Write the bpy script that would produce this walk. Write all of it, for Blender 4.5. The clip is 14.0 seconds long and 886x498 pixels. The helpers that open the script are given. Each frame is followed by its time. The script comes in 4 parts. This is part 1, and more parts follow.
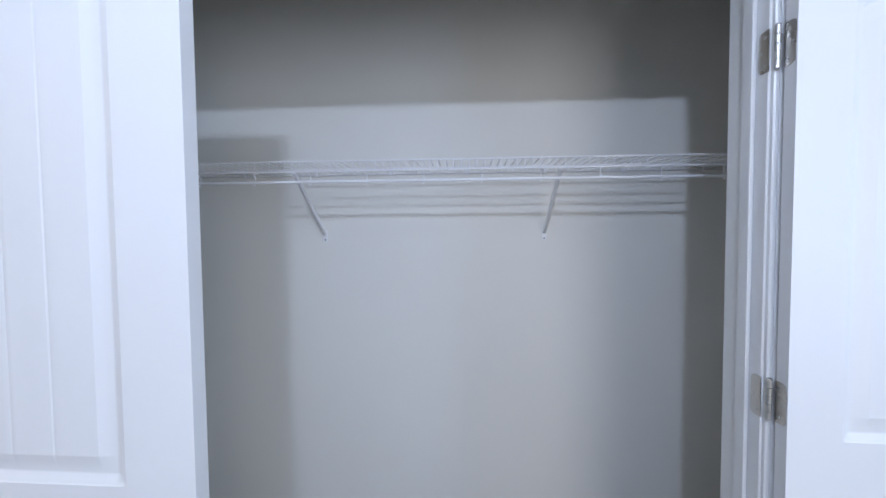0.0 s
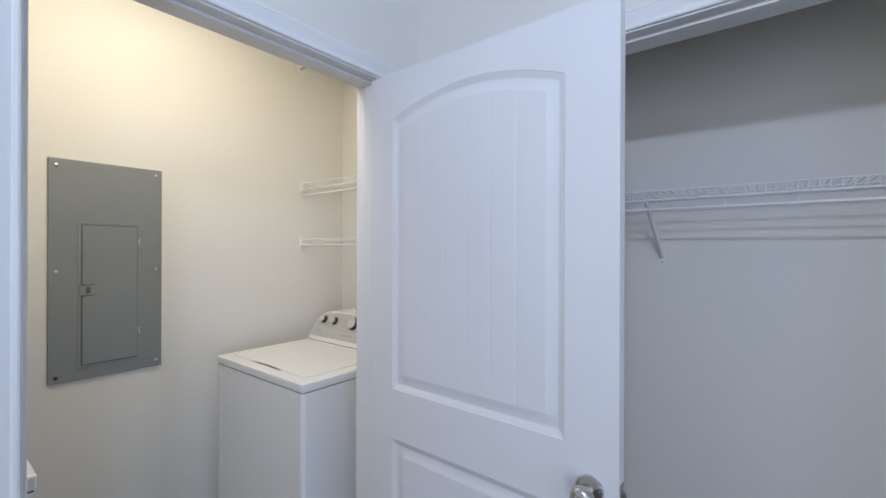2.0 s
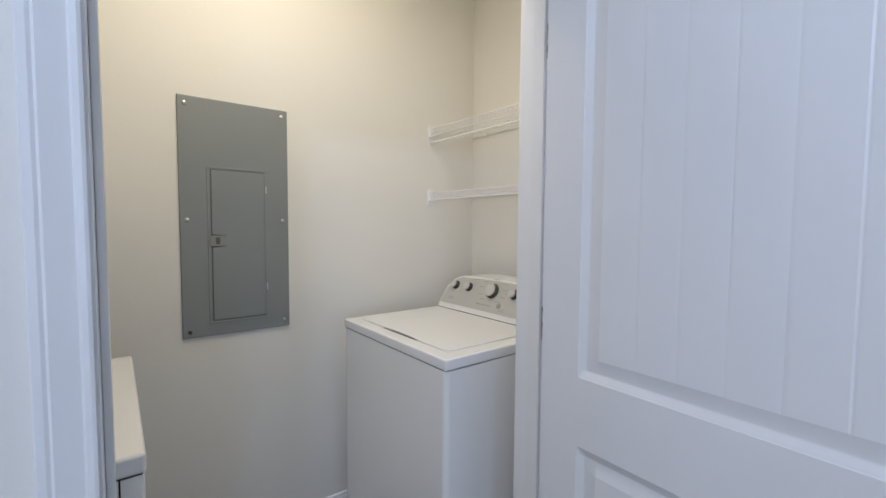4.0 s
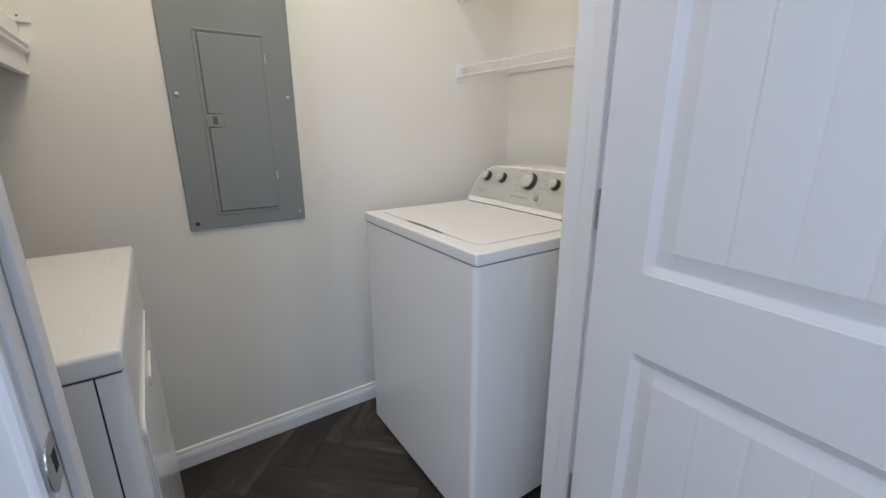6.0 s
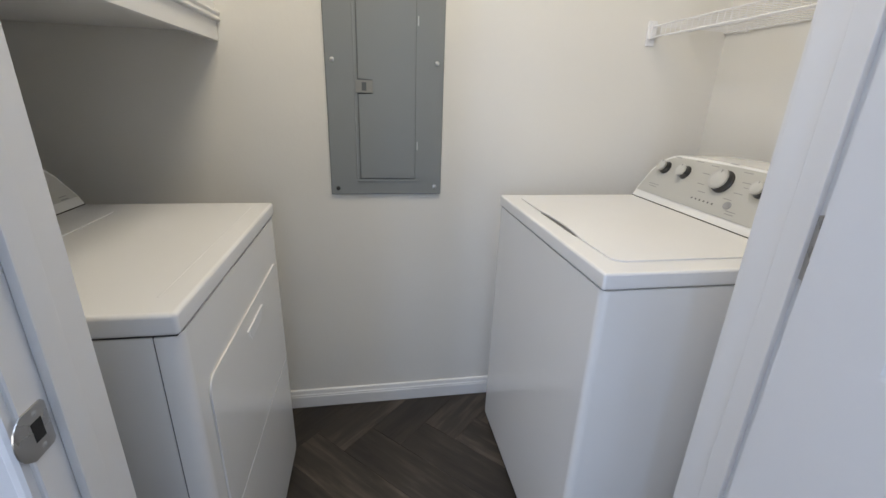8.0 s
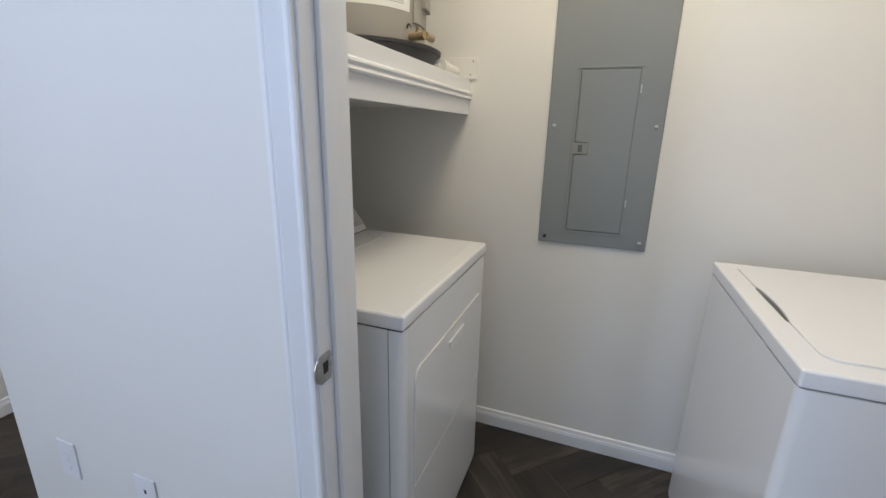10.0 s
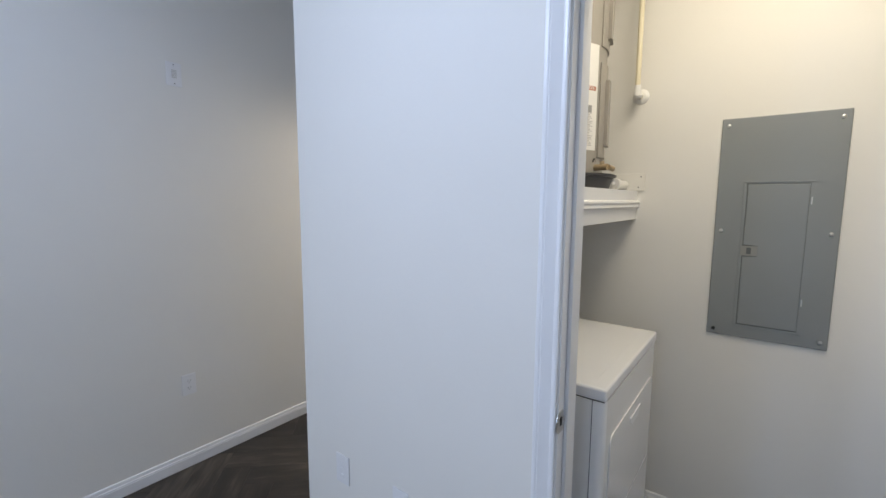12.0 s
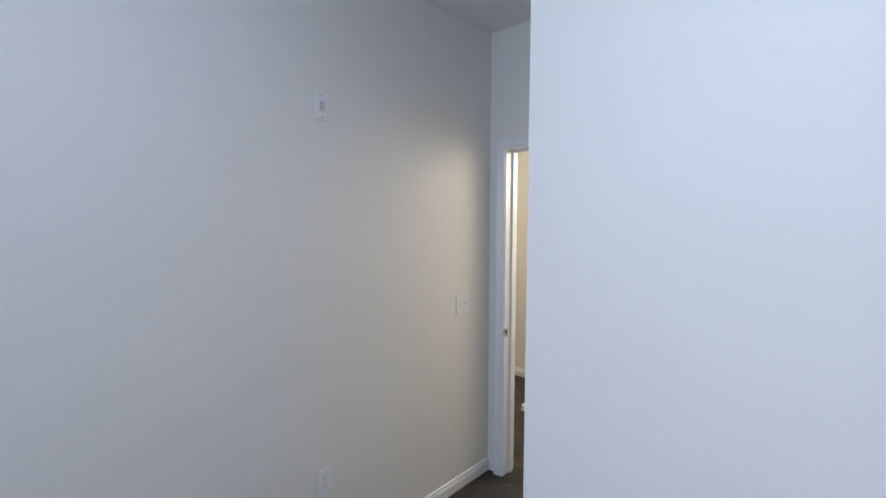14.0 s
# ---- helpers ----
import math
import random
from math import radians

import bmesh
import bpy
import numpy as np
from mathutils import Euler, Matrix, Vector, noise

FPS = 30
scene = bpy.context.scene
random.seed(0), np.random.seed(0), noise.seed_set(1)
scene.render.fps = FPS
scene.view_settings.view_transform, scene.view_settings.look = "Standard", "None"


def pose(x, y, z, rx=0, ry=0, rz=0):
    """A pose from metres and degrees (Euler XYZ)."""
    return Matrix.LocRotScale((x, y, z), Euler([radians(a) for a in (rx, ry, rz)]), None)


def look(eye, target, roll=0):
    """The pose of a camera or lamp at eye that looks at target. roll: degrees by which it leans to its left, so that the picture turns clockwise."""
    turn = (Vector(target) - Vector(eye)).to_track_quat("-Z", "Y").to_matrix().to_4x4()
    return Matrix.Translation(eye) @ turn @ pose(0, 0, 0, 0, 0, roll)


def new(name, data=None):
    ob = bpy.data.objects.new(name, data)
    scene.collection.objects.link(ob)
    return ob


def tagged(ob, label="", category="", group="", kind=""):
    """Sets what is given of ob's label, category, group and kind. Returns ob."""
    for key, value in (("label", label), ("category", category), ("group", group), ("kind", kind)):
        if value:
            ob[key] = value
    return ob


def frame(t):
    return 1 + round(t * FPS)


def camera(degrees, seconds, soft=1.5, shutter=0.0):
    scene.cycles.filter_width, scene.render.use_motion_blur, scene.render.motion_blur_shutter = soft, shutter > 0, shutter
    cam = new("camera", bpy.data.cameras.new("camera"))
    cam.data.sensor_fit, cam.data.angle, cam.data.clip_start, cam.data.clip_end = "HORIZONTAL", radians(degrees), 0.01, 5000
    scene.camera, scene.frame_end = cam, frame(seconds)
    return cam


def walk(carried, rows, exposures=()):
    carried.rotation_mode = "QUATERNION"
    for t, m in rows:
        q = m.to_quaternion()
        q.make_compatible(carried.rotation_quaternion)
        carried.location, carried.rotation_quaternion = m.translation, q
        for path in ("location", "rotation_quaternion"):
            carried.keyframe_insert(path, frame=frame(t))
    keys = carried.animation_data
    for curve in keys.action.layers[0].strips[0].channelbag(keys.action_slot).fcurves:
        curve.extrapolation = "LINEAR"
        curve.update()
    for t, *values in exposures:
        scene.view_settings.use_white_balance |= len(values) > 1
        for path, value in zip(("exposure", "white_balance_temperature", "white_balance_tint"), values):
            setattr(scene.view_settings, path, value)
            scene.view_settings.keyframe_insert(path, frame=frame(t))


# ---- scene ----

cam = camera(92.6, 14.0)
PATH = [
    (0, (-0.004, 0.116, 1.438), (-0.12, 2.11, 1.35), -0.5),
    (0.5, (-0.055, 0.005, 1.452), (-0.512, 1.952, 1.406), -0.3),
    (1, (-0.062, -0.099, 1.473), (-0.836, 1.744, 1.42), 0.1),
    (1.5, (-0.118, -0.164, 1.461), (-1.135, 1.56, 1.441), 0.2),
    (2, (-0.202, -0.183, 1.456), (-1.438, 1.392, 1.456), 0.2),
    (2.5, (-0.326, -0.138, 1.458), (-1.733, 1.284, 1.456), 0.2),
    (2.7, (-0.378, -0.11, 1.451), (-1.841, 1.254, 1.455), 0.1),
    (4.8, (-0.69, 0.004, 1.292), (-2.292, 1.17, 1.034), -0.4),
    (5, (-0.696, 0.016, 1.286), (-2.289, 1.179, 0.958), -0.2),
    (5.5, (-0.745, 0.036, 1.278), (-2.319, 1.170, 0.806), -0.3),
    (6, (-0.786, 0.090, 1.257), (-2.380, 1.167, 0.704), -0.1),
    (6.5, (-0.813, 0.16, 1.255), (-2.437, 1.158, 0.647), 0.9),
    (7, (-0.825, 0.222, 1.26), (-2.524, 1.046, 0.602), 1.5),
    (7.5, (-0.862, 0.264, 1.26), (-2.646, 0.862, 0.585), 1.9),
    (8, (-0.91, 0.3, 1.257), (-2.762, 0.632, 0.58), 2.0),
    (8.5, (-0.967, 0.33, 1.252), (-2.85, 0.377, 0.578), 2.1),
    (8.7, (-0.973, 0.333, 1.257), (-2.854, 0.273, 0.592), 2.2),
    (10.8, (-0.569, 0.452, 1.370), (-2.288, -0.484, 0.968), 0.6),
    (11, (-0.531, 0.467, 1.377), (-2.232, -0.521, 1.013), 0.5),
    (11.5, (-0.436, 0.44, 1.433), (-2.082, -0.659, 1.147), 0.4),
    (12, (-0.323, 0.333, 1.48), (-1.905, -0.868, 1.249), 0.3),
    (12.5, (-0.222, 0.159, 1.512), (-1.747, -1.12, 1.324), 0.1),
    (13, (-0.175, -0.046, 1.53), (-1.662, -1.376, 1.39), 0.0),
    (13.5, (-0.235, -0.25, 1.575), (-1.673, -1.637, 1.435), 0.1),
    (14, (-0.331, -0.477, 1.65), (-1.755, -1.872, 1.492), 0.0),
]
walk(cam, [(t, look(eye, target, roll)) for t, eye, target, roll in PATH],
     [(0, -0.16), (0.5, -0.11), (1, -0.24), (1.5, -0.46), (2.5, -0.77), (5, -0.70), (7.5, -0.52), (8.5, -0.47), (11, -0.62), (12, -0.64), (13, -0.61), (14, -0.60)])


# ---- lights ----
def lamp(name, place, watts, colour, radius):
    data = bpy.data.lights.new(name, "POINT")
    data.energy, data.color, data.shadow_soft_size = watts, colour, radius
    new(name, data).location = place


world = bpy.data.worlds.new("world")
world.use_nodes = True
world.node_tree.nodes["Background"].inputs[0].default_value = (0.5, 0.6, 0.8, 1)
world.node_tree.nodes["Background"].inputs[1].default_value = 0.02
scene.world = world
lamp("passage_lamp", (-3.55, -1.45, 2.05), 75, (1.0, 0.88, 0.72), 0.35)


def area(name, m, watts, colour, w, h):
    data = bpy.data.lights.new(name, "AREA")
    data.shape, data.size, data.size_y, data.energy, data.color = "RECTANGLE", w, h, watts, colour
    new(name, data).matrix_world = m


area("bedroom_lamp", look((-0.03, -0.80, 2.39), (-0.20, 0.65, 1.78)), 16, (0.62, 0.73, 1.0), 0.15, 0.05)
lamp("bedroom_bulb", (-0.03, -0.84, 2.41), 28, (0.53, 0.67, 1.0), 0.05)
area("laundry_light", pose(-1.70, 0.40, 2.71), 22, (1.0, 0.895, 0.72), 0.6, 0.6)
# unseen blue source in the east; that wall holds no window
area("unseen_east_light", look((2.95, -1.50, 1.35), (0, -0.75, 1.15)), 36, (0.42, 0.62, 1.0), 0.5, 1.4)
# added soft fill for the closet and doors; the south wall is solid
area("south_fill", look((0.98, -2.08, 1.25), (0.6, 0, 1.3)), 50, (0.98, 0.95, 0.94), 1.9, 1.95)
# added fill from the east that lifts the south wall, no real window
area("unseen_east_light", look((2.95, 0.15, 1.5), (0, -0.6, 1.4)), 18, (0.52, 0.70, 1.0), 1.0, 1.2)


# ---- materials ----
def material(name, colour, rough=0.5, metal=0.0, vary=0.03, scale=6.0, bump=0.0, bump_scale=80.0, fine=0.5, coat=0.0):
    """A surface with stains at one scale, grain at another and a fine relief."""
    m = bpy.data.materials.new(name)
    m.use_nodes = True
    nt = m.node_tree
    b = nt.nodes["Principled BSDF"]
    b.inputs["Roughness"].default_value, b.inputs["Metallic"].default_value = rough, metal
    b.inputs["Coat Weight"].default_value = coat
    co = nt.nodes.new("ShaderNodeTexCoord")
    big = nt.nodes.new("ShaderNodeTexNoise")
    big.inputs["Scale"].default_value, big.inputs["Detail"].default_value = scale, 5
    nt.links.new(co.outputs["Object"], big.inputs["Vector"])
    ramp = nt.nodes.new("ShaderNodeMapRange")
    ramp.inputs["To Min"].default_value, ramp.inputs["To Max"].default_value = 1 - vary, 1 + vary
    nt.links.new(big.outputs["Fac"], ramp.inputs["Value"])
    mul = nt.nodes.new("ShaderNodeVectorMath")
    mul.operation = "SCALE"
    mul.inputs[0].default_value = colour
    nt.links.new(ramp.outputs["Result"], mul.inputs["Scale"])
    nt.links.new(mul.outputs[0], b.inputs["Base Color"])
    rr = nt.nodes.new("ShaderNodeMapRange")
    rr.inputs["To Min"].default_value, rr.inputs["To Max"].default_value = max(rough - 0.06, 0.02), min(rough + 0.06, 1)
    nt.links.new(big.outputs["Fac"], rr.inputs["Value"])
    nt.links.new(rr.outputs["Result"], b.inputs["Roughness"])
    if bump:
        small = nt.nodes.new("ShaderNodeTexNoise")
        small.inputs["Scale"].default_value, small.inputs["Detail"].default_value = bump_scale, 3
        nt.links.new(co.outputs["Object"], small.inputs["Vector"])
        bu = nt.nodes.new("ShaderNodeBump")
        bu.inputs["Strength"].default_value, bu.inputs["Distance"].default_value = fine, bump
        nt.links.new(small.outputs["Fac"], bu.inputs["Height"])
        nt.links.new(bu.outputs["Normal"], b.inputs["Normal"])
    return m


WALL = material("wall_paint", (0.765, 0.75, 0.705), 0.62, vary=0.02, scale=3, bump=0.0014, bump_scale=70, fine=0.25)
CEIL = material("ceiling_paint", (0.80, 0.79, 0.77), 0.85, vary=0.02, scale=4, bump=0.003, bump_scale=60)
TRIM = material("trim_paint", (0.78, 0.785, 0.79), 0.32, vary=0.02, scale=5, bump=0.0006, bump_scale=40, fine=0.2)
DOOR = material("door_paint", (0.76, 0.765, 0.775), 0.38, vary=0.02, scale=5, bump=0.0006, bump_scale=30, fine=0.25)
ENAMEL = material("white_enamel", (0.82, 0.82, 0.81), 0.16, vary=0.012, scale=3, bump=0.0003, bump_scale=18, fine=0.15, coat=0.3)
LIDWHITE = material("lid_enamel", (0.81, 0.815, 0.82), 0.19, vary=0.015, scale=4, bump=0.0004, bump_scale=160, fine=0.2)
CONSOLE = material("console_silver", (0.52, 0.52, 0.49), 0.38, metal=0.2, vary=0.02, scale=4)
KNOB = material("knob_face", (0.62, 0.62, 0.60), 0.3, metal=0.4, vary=0.02)
KNOB_RIM = material("knob_rim", (0.03, 0.03, 0.03), 0.35)
GREY_METAL = material("panel_grey_steel", (0.245, 0.26, 0.262), 0.42, metal=0.1, vary=0.07, scale=3, bump=0.0004, bump_scale=140, fine=0.3)
GAP = material("panel_gap_grey", (0.10, 0.11, 0.115), 0.6)
DARK = material("dark_gap", (0.02, 0.02, 0.02), 0.8)
SCREW = material("screw_steel", (0.58, 0.58, 0.57), 0.34, metal=0.9)
NICKEL = material("satin_nickel", (0.55, 0.53, 0.50), 0.28, metal=1.0, vary=0.05, scale=30)
WIRE = material("white_vinyl_wire", (0.80, 0.80, 0.81), 0.4)
PLASTIC = material("white_plate", (0.78, 0.78, 0.78), 0.35)
TANK = material("tank_taupe", (0.35, 0.33, 0.295), 0.42, metal=0.15, vary=0.04, scale=3)
PAN = material("pan_black", (0.045, 0.045, 0.05), 0.5, vary=0.15, scale=8)
LABEL = material("label_paper", (0.78, 0.77, 0.74), 0.55)
INK = material("label_ink", (0.30, 0.30, 0.30), 0.7)
PALE_INK = material("label_pale_ink", (0.44, 0.44, 0.44), 0.7)
RED = material("label_red", (0.45, 0.17, 0.11), 0.6)
PINK = material("label_pale_red", (0.62, 0.42, 0.38), 0.6)
BRASS = material("valve_brass", (0.45, 0.36, 0.24), 0.4, metal=0.7, vary=0.15, scale=30)
CREAM = material("pipe_cream", (0.72, 0.66, 0.48), 0.4)
PVC = material("pipe_white", (0.80, 0.79, 0.76), 0.35)
MARK = material("console_print", (0.12, 0.12, 0.12), 0.6)
# rubber feet and cable, and the painted shade under both machines
RUBBER_AND_SHADE = material("black_rubber_and_shade", (0.02, 0.02, 0.02), 0.7)
SCOOP_SHADE = material("scoop_shade_grey", (0.09, 0.09, 0.088), 0.5)
LATCH = material("latch_grey", (0.26, 0.26, 0.245), 0.45)
SUB = material("subfloor", (0.03, 0.028, 0.025), 0.9)


def plank_material():
    m = bpy.data.materials.new("dark_oak_vinyl")
    m.use_nodes = True
    nt = m.node_tree
    N, L = nt.nodes, nt.links
    b = N["Principled BSDF"]
    co, info = N.new("ShaderNodeTexCoord"), N.new("ShaderNodeObjectInfo")
    off = N.new("ShaderNodeVectorMath")
    off.operation = "SCALE"
    off.inputs[0].default_value = (17, 29, 5)
    L.new(info.outputs["Random"], off.inputs["Scale"])
    add = N.new("ShaderNodeVectorMath")
    L.new(co.outputs["Object"], add.inputs[0])
    L.new(off.outputs[0], add.inputs[1])
    mp = N.new("ShaderNodeMapping")
    mp.inputs["Scale"].default_value = (2.2, 26, 10)
    L.new(add.outputs[0], mp.inputs["Vector"])
    grain = N.new("ShaderNodeTexNoise")
    grain.inputs["Scale"].default_value, grain.inputs["Detail"].default_value = 2.2, 8
    grain.inputs["Roughness"].default_value = 0.65
    L.new(mp.outputs[0], grain.inputs["Vector"])
    mp2 = N.new("ShaderNodeMapping")
    mp2.inputs["Scale"].default_value = (2.0, 7, 3)
    L.new(add.outputs[0], mp2.inputs["Vector"])
    cloud = N.new("ShaderNodeTexNoise")
    cloud.inputs["Scale"].default_value, cloud.inputs["Detail"].default_value = 1.6, 3
    L.new(mp2.outputs[0], cloud.inputs["Vector"])
    mix = N.new("ShaderNodeMath")
    mix.operation = "MULTIPLY_ADD"
    mix.inputs[1].default_value = 0.45
    L.new(grain.outputs["Fac"], mix.inputs[0])
    m3 = N.new("ShaderNodeMath")
    m3.operation = "MULTIPLY_ADD"
    m3.inputs[1].default_value = 0.55
    L.new(cloud.outputs["Fac"], m3.inputs[0])
    m4 = N.new("ShaderNodeMath")
    m4.operation = "MULTIPLY_ADD"
    m4.inputs[1].default_value, m4.inputs[2].default_value = 0.16, -0.08
    L.new(info.outputs["Random"], m4.inputs[0])
    L.new(m4.outputs[0], m3.inputs[2])
    L.new(m3.outputs[0], mix.inputs[2])
    ramp = N.new("ShaderNodeValToRGB")
    e = ramp.color_ramp.elements
    e[0].position, e[0].color = 0.37, (0.018, 0.0145, 0.0125, 1)
    e[1].position, e[1].color = 0.68, (0.100, 0.082, 0.064, 1)
    mid = e.new(0.52)
    mid.color = (0.038, 0.031, 0.025, 1)
    L.new(mix.outputs[0], ramp.inputs[0])
    L.new(ramp.outputs[0], b.inputs["Base Color"])
    rough = N.new("ShaderNodeMapRange")
    rough.inputs["To Min"].default_value, rough.inputs["To Max"].default_value = 0.42, 0.62
    L.new(grain.outputs["Fac"], rough.inputs["Value"])
    L.new(rough.outputs[0], b.inputs["Roughness"])
    bu = N.new("ShaderNodeBump")
    bu.inputs["Strength"].default_value, bu.inputs["Distance"].default_value = 0.5, 0.0012
    L.new(grain.outputs["Fac"], bu.inputs["Height"])
    L.new(bu.outputs["Normal"], b.inputs["Normal"])
    return m


PLANK = plank_material()


# ---- mesh helpers ----
def box(bm, x0, x1, y0, y1, z0, z1, bevel=0.0, segs=2):
    r = bmesh.ops.create_cube(bm, size=1.0)
    for v in r["verts"]:
        v.co = Vector(((x0 + x1) / 2 + v.co.x * (x1 - x0), (y0 + y1) / 2 + v.co.y * (y1 - y0), (z0 + z1) / 2 + v.co.z * (z1 - z0)))
    if bevel:
        edges = list({e for v in r["verts"] for e in v.link_edges})
        bmesh.ops.bevel(bm, geom=edges, offset=bevel, segments=segs, affect="EDGES", profile=0.5)


def lathe(bm, profile, m=Matrix(), n=24):
    """profile: (radius, height) from bottom to top, turned round z, laid by m."""
    rings = []
    for r, h in profile:
        if r < 1e-6:
            rings.append([bm.verts.new(m @ Vector((0, 0, h)))])
        else:
            rings.append([bm.verts.new(m @ Vector((r * math.cos(2 * math.pi * i / n), r * math.sin(2 * math.pi * i / n), h))) for i in range(n)])
    for a, b in zip(rings, rings[1:]):
        for i in range(n):
            j = (i + 1) % n
            if len(a) == 1 and len(b) == 1:
                continue
            if len(a) == 1:
                bm.faces.new((a[0], b[j], b[i]))
            elif len(b) == 1:
                bm.faces.new((a[i], a[j], b[0]))
            else:
                bm.faces.new((a[i], a[j], b[j], b[i]))
    for ring, flip in ((rings[0], True), (rings[-1], False)):
        if len(ring) > 1:
            bm.faces.new(list(reversed(ring)) if flip else ring)


def rod(bm, a, b, r, n=8):
    a, b = Vector(a), Vector(b)
    m = Matrix.Translation(a) @ (b - a).to_track_quat("Z", "Y").to_matrix().to_4x4()
    lathe(bm, [(r, 0), (r, (b - a).length)], m, n)


def pipe(bm, pts, r, n=12):
    for a, b in zip(pts, pts[1:]):
        rod(bm, a, b, r, n)
    for p in pts[1:-1]:
        bmesh.ops.create_uvsphere(bm, u_segments=n, v_segments=8, radius=r * 1.002, matrix=Matrix.Translation(p))


def prism(bm, pts, axis, a, b, ma=None, mb=None):
    """Extrudes a closed outline along an axis from a to b; ma and mb shift each end point (for mitres)."""
    def place(p, w):
        return Vector((w, p[0], p[1])) if axis == "x" else Vector((p[0], w, p[1])) if axis == "y" else Vector((p[0], p[1], w))
    va = [bm.verts.new(place(p, a + (ma(p) if ma else 0))) for p in pts]
    vb = [bm.verts.new(place(p, b + (mb(p) if mb else 0))) for p in pts]
    n = len(pts)
    for i in range(n):
        bm.faces.new((va[i], va[(i + 1) % n], vb[(i + 1) % n], vb[i]))
    bm.faces.new(list(reversed(va)))
    bm.faces.new(vb)


def part(name, bm, mat, parent=None, label="", kind="", smooth=0.0, m=None):
    bmesh.ops.recalc_face_normals(bm, faces=bm.faces)
    me = bpy.data.meshes.new(name)
    bm.to_mesh(me)
    bm.free()
    me.materials.append(mat)
    if smooth:
        me.shade_smooth()
        me.set_sharp_from_angle(angle=radians(smooth))
    ob = new(name, me)
    if smooth:
        mod = ob.modifiers.new("weighted", "WEIGHTED_NORMAL")
        mod.keep_sharp = True
    ob.parent = parent
    if m is not None:
        ob.matrix_basis = m
    return tagged(ob, label=label, kind=kind)


def boxes(name, mat, parent, *dims, bevel=0.0, label="", kind=""):
    bm = bmesh.new()
    for d in dims:
        box(bm, *d, bevel=bevel)
    return part(name, bm, mat, parent, label, kind, smooth=40 if bevel else 0)


def thing(name, label, category, group="", m=None):
    ob = new(name)
    if m is not None:
        ob.matrix_basis = m
    return tagged(ob, label=label, category=category, group=group)


# ---- structure ----
H = 2.74
W_X, L_S, L_N, HALL_X, IN_X = -2.45, -0.99, 1.605, -1.305, -1.428
OP_S, OP_N, OP_Z = -0.045, 0.862, 2.055
CF, CFB, CB = 1.075, 1.215, 1.80
CL, CR, CZ = -0.88, 0.640, 2.065
S_Y, B_Y, P_X = -2.12, -1.113, -2.425
FD_S, FD_N, FD_Z = -2.0, -1.215, 2.04
LIN = 0.018


def wall(name, label, *dims):
    ob = boxes(name, WALL, None, *dims)
    tagged(ob, label=label, category="wall", kind="structure")
    return ob


wall("wall_laundry_west", "painted warm white wall behind the laundry machines", (W_X - 0.12, W_X, L_S - 0.12, L_N + 0.12, 0, H))
wall("wall_laundry_north", "painted warm white wall with wire shelves", (W_X, IN_X, L_N, L_N + 0.12, 0, H))
wall("wall_laundry_south", "painted warm white wall behind the water heater", (W_X, HALL_X, B_Y, L_S, 0, H))
wall("wall_laundry_east", "painted white wall with the laundry doorway", (IN_X, HALL_X, L_S, OP_S - LIN, 0, H), (IN_X, HALL_X, OP_N + LIN, CB + 0.12, 0, H),
     (IN_X, HALL_X, OP_S - LIN, OP_N + LIN, OP_Z + LIN, H))
wall("wall_closet_front", "painted white wall with the closet opening", (HALL_X, CL - LIN, CF, CFB, 0, H), (CR + LIN, 3.0, CF, CFB, 0, H), (CL - LIN, CR + LIN, CF, CFB, CZ + LIN, H))
wall("wall_closet_back", "painted greige back wall of the closet", (HALL_X, 1.42, CB, CB + 0.12, 0, H))
wall("wall_closet_side", "painted greige side wall of the closet", (1.30, 1.42, CFB, CB, 0, H))
wall("wall_south", "painted white wall with outlet and switch", (P_X, 3.0, S_Y - 0.12, S_Y, 0, H))
wall("wall_east", "plain painted white wall", (3.0, 3.12, S_Y - 0.12, CFB, 0, H))
wall("wall_passage", "painted white wall with a doorway at the end of the passage", (P_X - 0.12, P_X, -4.0, FD_S - LIN, 0, H), (P_X - 0.12, P_X, FD_N + LIN, B_Y, 0, H),
     (P_X - 0.12, P_X, FD_S - LIN, FD_N + LIN, FD_Z + LIN, H))
wall("wall_far_west", "painted cream wall of the room beyond", (-4.04, -3.92, -4.12, -1.0, 0, H))
wall("wall_far_south", "painted cream wall of the room beyond", (-3.92, P_X, -4.12, -4.0, 0, H))
wall("wall_far_north", "painted cream wall of the room beyond", (-3.92, W_X - 0.12, B_Y, L_S, 0, H))
ceiling = boxes("ceiling", CEIL, None, (-4.04, 3.12, -4.12, 1.92, H, H + 0.1))
tagged(ceiling, label="flat white painted ceiling", category="ceiling", kind="structure")
floor = boxes("floor", SUB, None, (-4.04, 3.12, -4.12, 1.92, -0.10, -0.008))
tagged(floor, label="dark brown herringbone wood-look plank floor", category="floor", kind="structure")

# profiles: (distance from the opening, thickness out of the wall)
CASING = [(0.0, 0.0), (0.0, 0.009), (0.004, 0.011), (0.010, 0.0105), (0.013, 0.0085), (0.018, 0.0095), (0.034, 0.0145), (0.040, 0.0165), (0.043, 0.0145), (0.047, 0.0165), (0.055, 0.0165), (0.057, 0.014), (0.057, 0.0)]
BASE = [(0.0, 0.0012), (0.0125, 0.0012), (0.0135, 0.003), (0.0135, 0.052), (0.0115, 0.056), (0.0125, 0.060), (0.009, 0.066), (0.0085, 0.074), (0.0065, 0.080), (0.0, 0.083)]


